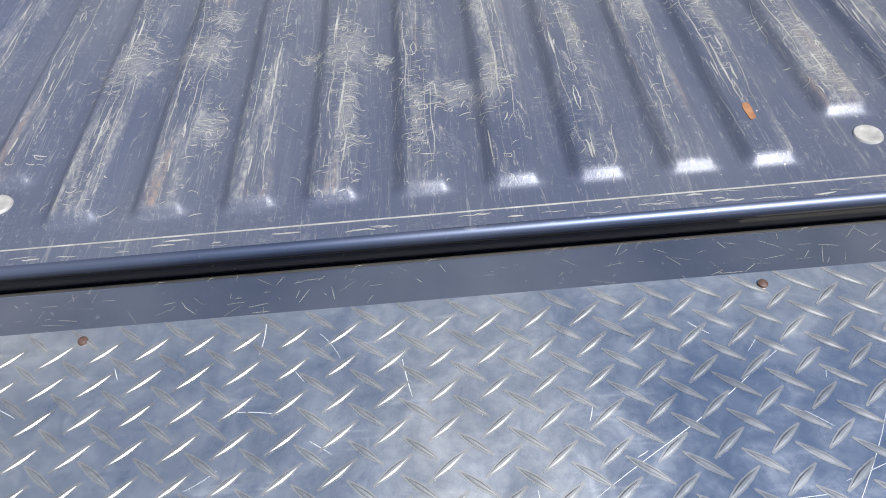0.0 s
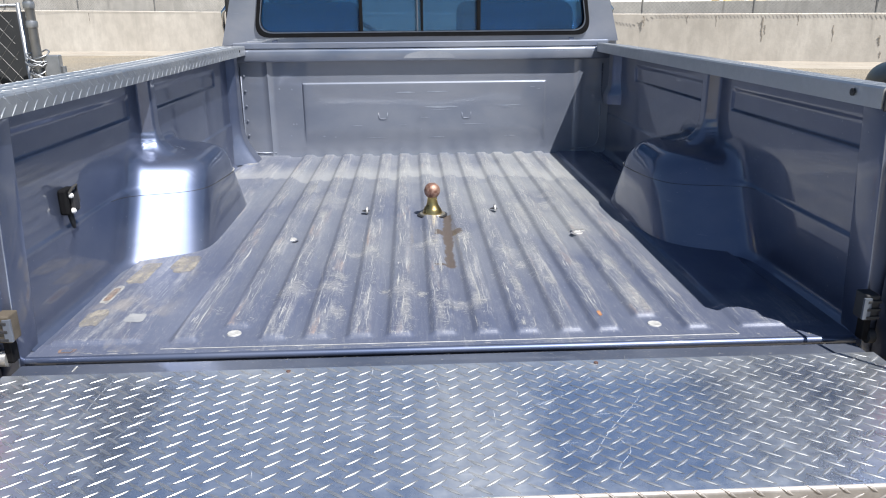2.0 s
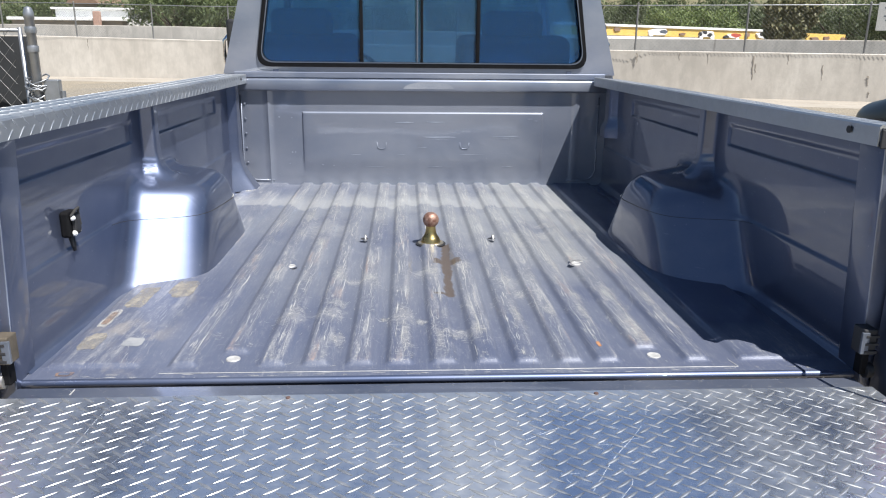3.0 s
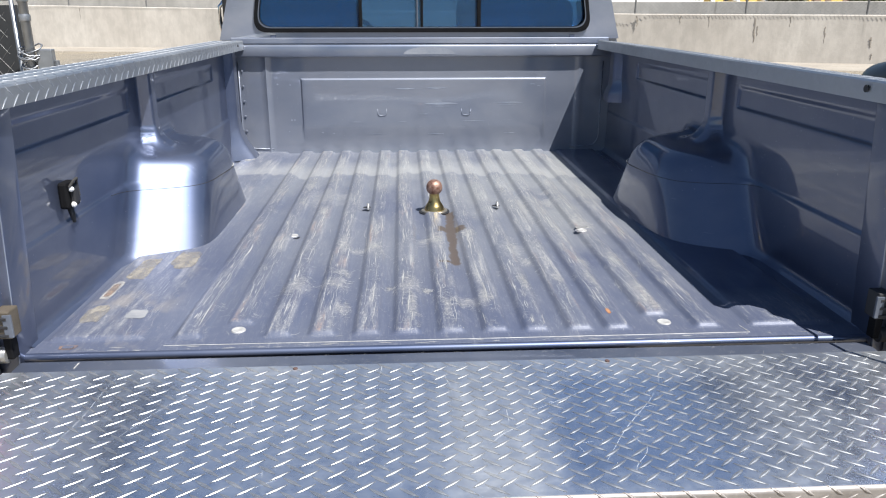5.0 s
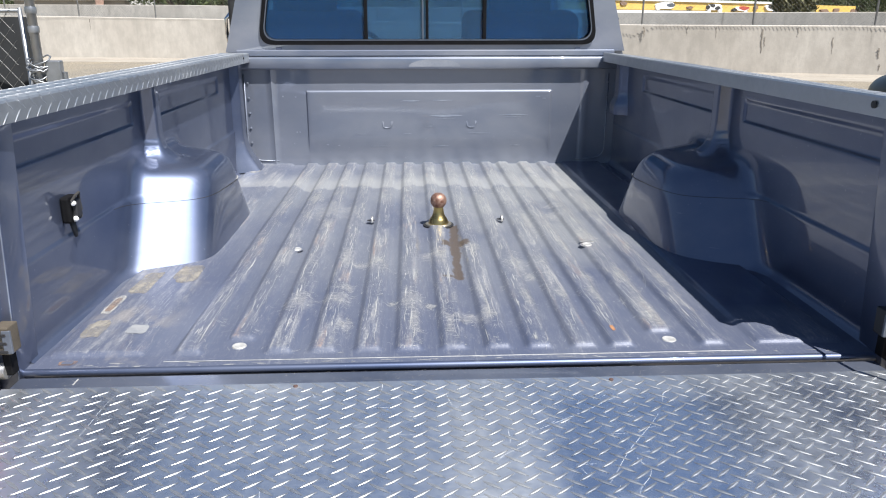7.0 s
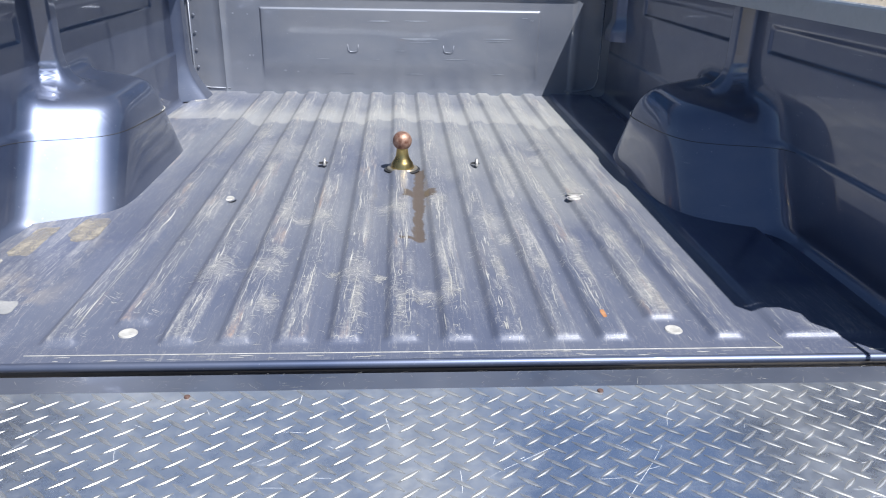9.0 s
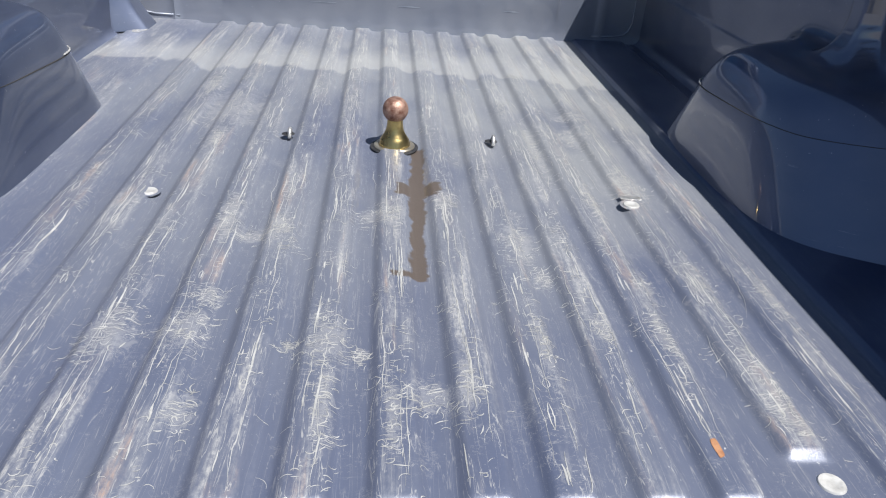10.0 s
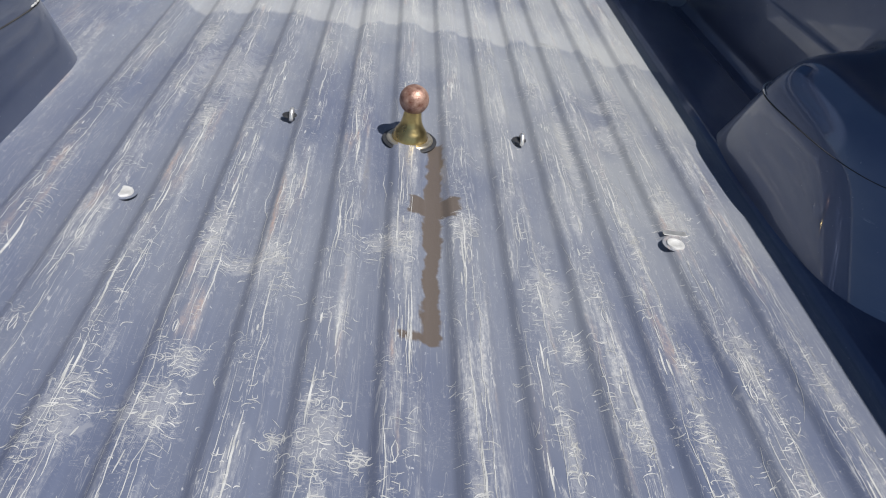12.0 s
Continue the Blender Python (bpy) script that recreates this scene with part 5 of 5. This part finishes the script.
# chain link fence on the near wall
fence = thing("chain_link_fence", "galvanised chain link fence along the wall top", "fence")
for x in [-9.6 - 3.05 * i for i in range(8)] + [-6.6, -3.8, -1.1, 1.6] + [3.8 + 2.7 * i for i in range(9)]:
    y, h = along(WALLPTS, 0.18, x)
    part("fence_post", lathe([(0.028, 0.0), (0.028, 1.27), (0.034, 1.28), (0.0, 1.32)], (x, y, h - 0.01), 10), WIRE, fence)
bm = bmesh.new()
for d in (-1, 1):
    for i in range(560):
        x0 = -30 + i * 0.10
        last = None
        for j in range(4):
            u, v = x0 + d * j * 0.40, 0.02 + j * 0.40
            y, h = along(WALLPTS, 0.18, u)
            pair = [bm.verts.new((u - 0.0020, y, h + v)), bm.verts.new((u + 0.0020, y, h + v))]
            if last:
                bm.faces.new((last[0], last[1], pair[1], pair[0]))
            last = pair
part("fence_mesh", bm, WIRE, fence, "diamond wire mesh", kind="stuff")
for v in (1.22,):
    pts = []
    for x in steps(-30, 28, 60):
        y, h = along(WALLPTS, 0.18, x)
        pts.append((x, y, h + v))
    part("fence_rail", tube(pts, 0.014, 6), GALV, fence)
pts = []
for i in range(1320):
    x = -30 + 0.045 * i
    y, h = along(WALLPTS, 0.015, x)
    pts.append((x, y, h - 0.02 + (0.10 if i % 2 else 0.0) + rng.uniform(-0.012, 0.012)))
part("mesh_hem", tube(pts, 0.0045, 3), GALV, fence, "twisted lower hem of the mesh", kind="stuff")

# notice board wired to the fence
y0, h0 = along(WALLPTS, 0.10, 12.0)
board = thing("notice_board", "pale grey notice board wired to the fence", "sign", (12.0, y0, h0))
swing = Matrix.Rotation(math.atan2(-2.1, 5.3), 4, "Z")
sheet = part("sheet", box((0.02, -0.012, 0.58), (1.25, 0.0, 1.27), 0.004), BOLT, board)
sheet.matrix_local = swing
for k in range(4):
    bar = part("text_bar", box((0.16 + 0.05 * (k % 2), -0.016, 1.12 - 0.10 * k), (0.95 + 0.06 * ((k * 2) % 3), -0.0125, 1.15 - 0.10 * k)), BUMPER, board)
    bar.matrix_local = swing

# painted yellow wall beyond the freeway
mural = thing("painted_wall", "long yellow painted wall with plain colour patches and a white base", "wall")
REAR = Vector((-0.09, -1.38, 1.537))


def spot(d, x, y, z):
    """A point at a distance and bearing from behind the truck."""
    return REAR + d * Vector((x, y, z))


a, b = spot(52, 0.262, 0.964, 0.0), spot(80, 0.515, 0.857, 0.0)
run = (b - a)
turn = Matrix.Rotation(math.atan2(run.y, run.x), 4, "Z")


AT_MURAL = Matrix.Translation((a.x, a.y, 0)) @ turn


def on_wall(u0, u1, z0, z1, proud, name, material, label=""):
    ob = part(name, box((u0, -proud, z0), (u1, 0.3, z1), 0.02), material, mural, label)
    ob.matrix_local = AT_MURAL
    return ob


def daub(u, z, ru, rz, proud, material, seed):
    """A rounded patch of paint with an uneven edge."""
    outline = []
    for k in range(18):
        t = 2 * math.pi * k / 18
        g = 1 + 0.45 * noise.noise(Vector((math.cos(t) * 1.3, math.sin(t) * 1.3, seed * 2.7)))
        outline.append((u + ru * g * math.cos(t), z + rz * g * math.sin(t)))
    ob = part("paint_patch", slab(outline, "y", -proud, 0.0), material, mural)
    ob.matrix_local = AT_MURAL


L = run.length
on_wall(-5, L * 0.97, 0.0, 2.88, 0.0, "wall_body", YELLOW, "yellow painted wall")
on_wall(-5, L * 0.30, 1.6, 2.28, 0.12, "white_base", WHITE)
on_wall(-5, L * 0.30, 2.281, 2.32, 0.05, "base_line", DARKPATCH)
on_wall(-5, L * 0.72, 2.88, 3.04, 0.10, "coping", WHITE)
on_wall(L * 0.30, L * 0.97, 1.6, 2.16, 0.05, "blue_base", BLUEPATCH)
for k, (u, z, ru, rz, mt) in enumerate(((0.155, 2.62, 1.1, 0.22, WHITE), (0.17, 2.66, 0.45, 0.12, BUMPER), (0.13, 2.52, 0.35, 0.18, WHITE), (0.02, 2.72, 0.35, 0.13, ROOFTILE), (0.235, 2.52, 0.35, 0.10, ROOFTILE),
                                        (0.325, 2.58, 1.05, 0.23, WHITE), (0.315, 2.68, 0.32, 0.13, DARKPATCH), (0.335, 2.50, 0.36, 0.12, DARKPATCH), (0.30, 2.55, 0.22, 0.14, DARKPATCH), (0.345, 2.30, 0.24, 0.14, WHITE), (0.305, 2.28, 0.18, 0.16, WHITE),
                                        (0.43, 2.50, 0.85, 0.20, WHITE), (0.435, 2.56, 0.62, 0.16, REDPATCH), (0.40, 2.40, 0.35, 0.10, DARKPATCH), (0.445, 2.24, 0.22, 0.16, WHITE), (0.485, 2.58, 0.3, 0.13, ROOFTILE),
                                        (0.56, 2.60, 1.1, 0.25, WHITE), (0.545, 2.68, 0.3, 0.16, DARKPATCH), (0.575, 2.62, 0.28, 0.14, DARKPATCH), (0.59, 2.36, 0.36, 0.16, REDPATCH), (0.57, 2.30, 0.3, 0.12, DARKPATCH), (0.62, 2.36, 0.6, 0.12, WHITE),
                                        (0.80, 2.45, 0.7, 0.14, ROOFTILE), (0.86, 2.50, 0.5, 0.18, ROOFTILE), (0.955, 2.30, 0.45, 0.35, ROOFTILE))):
    daub(L * u, z, ru, rz, 0.06 + 0.004 * k, mt, k)

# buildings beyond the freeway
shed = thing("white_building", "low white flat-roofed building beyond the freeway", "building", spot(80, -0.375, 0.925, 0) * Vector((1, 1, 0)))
part("wall", box((-1.3, -3, 0), (5.3, 3, 4.35), 0.05), WHITE, shed)
part("roof", box((-1.6, -3.3, 4.35), (5.6, 3.3, 4.52), 0.05), WHITE, shed)
part("low_wing", box((-4.6, -4.2, 0), (5.0, -3.01, 3.35), 0.05), DIRT, shed, "pinkish tan lower wing")
part("wing_roof", box((-4.9, -4.5, 3.35), (5.2, -3.005, 3.62), 0.04), WHITE, shed, "white fascia of the lower wing")
part("chimney", box((2.7, -4.9, 0.0), (3.3, -4.51, 4.15), 0.03), BRICK, shed, "pale brick chimney")
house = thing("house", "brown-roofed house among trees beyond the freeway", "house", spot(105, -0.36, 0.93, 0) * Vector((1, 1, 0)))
part("wall", box((-1.4, -4, 0), (1.4, 4, 5.9), 0.05), DIRT, house)
part("roof", slab([(-1.9, 5.9), (1.9, 5.9), (0.9, 7.0), (-0.9, 7.0)], "y", -4.6, 4.6), ROOFTILE, house)

# trees
def tree_mesh(name, seed, high, wide, leaves, count, bushy=False):
    r = random.Random(seed)
    tree = thing(name, "dark leafy tree beyond the freeway" if not bushy else "round green bush by the freeway", "tree" if not bushy else "bush", group="trees beyond the freeway" if not bushy else "bushes by the freeway")
    bm = bmesh.new()
    fork = high * (0.12 if bushy else 0.3)
    add_tube(bm, [(0, 0, 0), (0.05, 0.02, fork * 0.5), (0, 0.05, fork)], [0.05 * high, 0.035 * high, 0.03 * high], 9)
    centres = []
    for k in range(9):
        a = 2 * math.pi * k / 9 + r.uniform(-0.3, 0.3)
        reach, top = wide * r.uniform(0.3, 0.85), high * r.uniform(0.45, 0.92)
        end = Vector((reach * math.cos(a), reach * math.sin(a), top))
        mid = end * 0.5 + Vector((0, 0, fork * 0.4))
        add_tube(bm, [(0, 0.05, fork * 0.9), mid, end], [0.018 * high, 0.012 * high, 0.004 * high], 6)
        centres += [end, mid * 0.4 + end * 0.6]
    part("trunk", bm, BARK, tree, smooth=60)
    bm = bmesh.new()
    for _ in range(count):
        c = r.choice(centres)
        d = Vector((r.gauss(0, 1), r.gauss(0, 1), r.gauss(0, 0.8))).normalized() * (r.random() ** 0.5) * wide * 0.36
        p = c + d
        if p.z < 0.3:
            continue
        size = r.uniform(0.06, 0.17) * (0.8 if bushy else 1.0)
        q = Euler((r.uniform(0, 6.3), r.uniform(0, 6.3), r.uniform(0, 6.3))).to_matrix()
        v = [bm.verts.new(p + q @ Vector(w) * size) for w in ((-1, 0, 0), (0, -0.55, 0.15), (1, 0, 0), (0, 0.55, 0.15))]
        bm.faces.new(v)
    part("crown", bm, leaves, tree, kind="stuff")
    return tree


tree_a = tree_mesh("tree", 1, 8.0, 4.2, LEAVES, 9000)
tree_b = tree_mesh("tree", 2, 7.0, 4.6, LEAVES, 9000)
bush_a = tree_mesh("bush", 3, 4.6, 2.6, LEAVES_PALE, 7000, True)
bush_b = tree_mesh("bush", 4, 4.1, 1.15, LEAVES_OLIVE, 5000, True)
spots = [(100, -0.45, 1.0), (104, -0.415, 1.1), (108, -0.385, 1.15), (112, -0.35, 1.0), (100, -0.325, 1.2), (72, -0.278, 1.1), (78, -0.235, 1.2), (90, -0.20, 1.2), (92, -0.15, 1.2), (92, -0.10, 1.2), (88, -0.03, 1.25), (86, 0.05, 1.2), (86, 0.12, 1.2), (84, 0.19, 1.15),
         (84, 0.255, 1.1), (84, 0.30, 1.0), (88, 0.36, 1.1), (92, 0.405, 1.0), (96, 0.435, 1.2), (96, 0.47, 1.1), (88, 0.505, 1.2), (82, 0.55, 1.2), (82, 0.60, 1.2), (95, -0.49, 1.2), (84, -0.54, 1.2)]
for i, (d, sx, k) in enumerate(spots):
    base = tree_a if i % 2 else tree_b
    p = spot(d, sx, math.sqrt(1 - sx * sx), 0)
    m = Matrix.Translation((p.x, p.y, 0)) @ Matrix.Rotation(i * 1.7, 4, "Z")
    if i < 2:
        base.matrix_basis = m
    else:
        copy_thing(base, m)
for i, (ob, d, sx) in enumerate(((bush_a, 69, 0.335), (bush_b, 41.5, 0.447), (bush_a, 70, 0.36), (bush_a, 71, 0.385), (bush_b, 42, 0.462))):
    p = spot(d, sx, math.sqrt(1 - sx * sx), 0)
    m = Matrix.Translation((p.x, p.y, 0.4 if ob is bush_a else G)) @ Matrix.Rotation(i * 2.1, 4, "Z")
    if i < 2:
        ob.matrix_basis = m
    else:
        copy_thing(ob, m)
bm = grid(steps(-160, 200, 60), steps(0, 1, 6), lambda x, t: (x, 112 + 60 * t + 6 * noise.noise(Vector((x * 0.02, t * 2, 0))), -1 + (9 + 10 * t) * ramp01(0, 0.35, t) + 3.0 * noise.noise(Vector((x * 0.05, t * 3, 4)))), flip=True)
tagged(part("backdrop", bm, HILL, smooth="all", kind="structure"), "brushy hillside far behind the trees")

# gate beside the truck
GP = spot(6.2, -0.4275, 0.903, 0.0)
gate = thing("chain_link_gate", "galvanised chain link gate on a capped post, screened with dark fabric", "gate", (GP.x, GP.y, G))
part("post", lathe([(0.032, 0.0), (0.032, 1.53), (0.036, 1.535), (0.035, 1.57), (0.024, 1.605), (0.0, 1.615)], sides=20), GALV, gate, "capped steel gate post", smooth=40)
part("post_band", lathe([(0.037, 0.0), (0.039, 0.01), (0.039, 0.035), (0.037, 0.045)], (0, 0, 1.43), 20), GALV, gate, smooth=40)
part("post_band", lathe([(0.037, 0.0), (0.039, 0.01), (0.039, 0.035), (0.037, 0.045)], (0, 0, 1.30), 20), GALV, gate, smooth=40)
for z in (1.45, 0.10):
    part("gate_rail", tube([(-0.10, 0.05, z), (-2.2, 0.35, z)], 0.014, 10), GALV, gate, smooth="all")
for u in (0.0, 0.95):
    part("gate_stile", tube([(-0.10 - 2.1 * u, 0.05 + 0.3 * u, 0.10), (-0.10 - 2.1 * u, 0.05 + 0.3 * u, 1.47)], 0.015, 10), GALV, gate, smooth="all")
bm = bmesh.new()
for d in (-1, 1):
    for i in range(40):
        u0, v0, u1, v1 = i * 0.105 - 1.2, 0.12, i * 0.105 - 1.2 + 1.2, 1.47
        if d < 0:
            u0, u1 = u1, u0
        lo, hi = (0.0, 1.0)
        pts = []
        for t in steps(0, 1, 24):
            u = u0 + (u1 - u0) * t
            if 0.02 < u < 2.1:
                pts.append((-0.10 - u, 0.035 + u * 0.143 + 0.004 * d, v0 + (v1 - v0) * t))
        if len(pts) > 1:
            add_tube(bm, [pts[0], pts[-1]], 0.0018, 4)
part("wire_mesh", bm, WIRE, gate, "diamond wire mesh", kind="stuff")
part("screen", slab([(-2.1, 0.12), (-0.16, 0.12), (-0.16, 1.41), (-2.1, 1.41)], "y", 0.30, 0.306), TARP, gate, "dark fabric screen")
turn_rng = random.Random(8)
for k in range(10):
    a0, r0, c0 = turn_rng.uniform(0, 6.3), turn_rng.uniform(0.052, 0.085), turn_rng.uniform(-0.015, 0.02)
    ring = [(c0 + r0 * math.cos(t), 0.9 * r0 * math.sin(t), 0.92 + 0.021 * k + turn_rng.uniform(0.02, 0.04) * math.sin(t + a0)) for t in steps(0, 2 * math.pi, 22)[:-1]]
    part("chain_turn", tube(ring, 0.0055, 6, True), GALV, gate, "looped steel chain", smooth="all")
part("latch", box((0.05, -0.03, 0.91), (0.16, 0.03, 1.11), 0.008), GALV, gate, "steel gate latch")
part("latch_pin", tube([(0.175, 0, 0.93), (0.175, 0, 1.03)], 0.018, 8), GALV, gate)

# dark car parked beside the truck
car = thing("parked_car", "glossy black car parked beside the truck", "car", (6.20, 5.4, G))


def car_top(y):
    """Height of the hood, roof and boot along the car."""
    return 0.50 + 0.30 * ramp01(2.40, 2.10, y) + 0.30 * ramp01(2.2, 0.8, y) - 0.20 * ramp01(-1.8, -2.4, y)


bm = bmesh.new()
sec = []
for t in steps(-1, 1, 40):
    y = 2.32 * t
    w = 0.89 * (1 - 0.30 * abs(t) ** 7)
    top = car_top(y)
    row = []
    for k in range(33):
        q = math.pi * (k / 32 - 0.5)
        x = math.copysign(w * abs(math.sin(q)) ** 0.55, q)
        row.append(bm.verts.new((x, y, 0.28 + (top - 0.28) * math.cos(q) ** 0.45 if math.cos(q) > 1e-6 else 0.28)))
    sec.append(row)
for a_, b_ in zip(sec, sec[1:]):
    for i in range(len(a_) - 1):
        bm.faces.new((a_[i], a_[i + 1], b_[i + 1], b_[i]))
bm.faces.new(sec[0])
bm.faces.new(sec[-1][::-1])
bmesh.ops.recalc_face_normals(bm, faces=bm.faces)
part("body", bm, CARPAINT, car, smooth=50)
cabin = bmesh.new()
base = ((-0.80, 0.95), (0.80, 0.95), (0.80, -1.9), (-0.80, -1.9))
lower = [cabin.verts.new((x, y, 0.88)) for x, y in base]
upper = [cabin.verts.new((x * 0.72, -0.35 + (y + 0.475) * 0.62, 1.52)) for x, y in base]
cabin.faces.new(upper)
for k in range(4):
    cabin.faces.new((lower[k], lower[(k + 1) % 4], upper[(k + 1) % 4], upper[k]))
bmesh.ops.recalc_face_normals(cabin, faces=cabin.faces)
bmesh.ops.bevel(cabin, geom=list(cabin.edges), offset=0.07, segments=4, affect="EDGES", profile=0.5)
part("cabin", cabin, CARPAINT, car, "dark glazed cabin", smooth=60)
for wx in (-0.80, 0.80):
    for wy in (-1.4, 1.4):
        part("wheel", lathe([(0.0, -0.09), (0.22, -0.1), (0.31, -0.09), (0.32, 0.0), (0.31, 0.09), (0.22, 0.1), (0.0, 0.09)], m=Matrix.Translation((wx, wy, 0.32)) @ pose(0, 0, 0, 0, 90, 0), sides=28), BLACK, car, smooth=40)
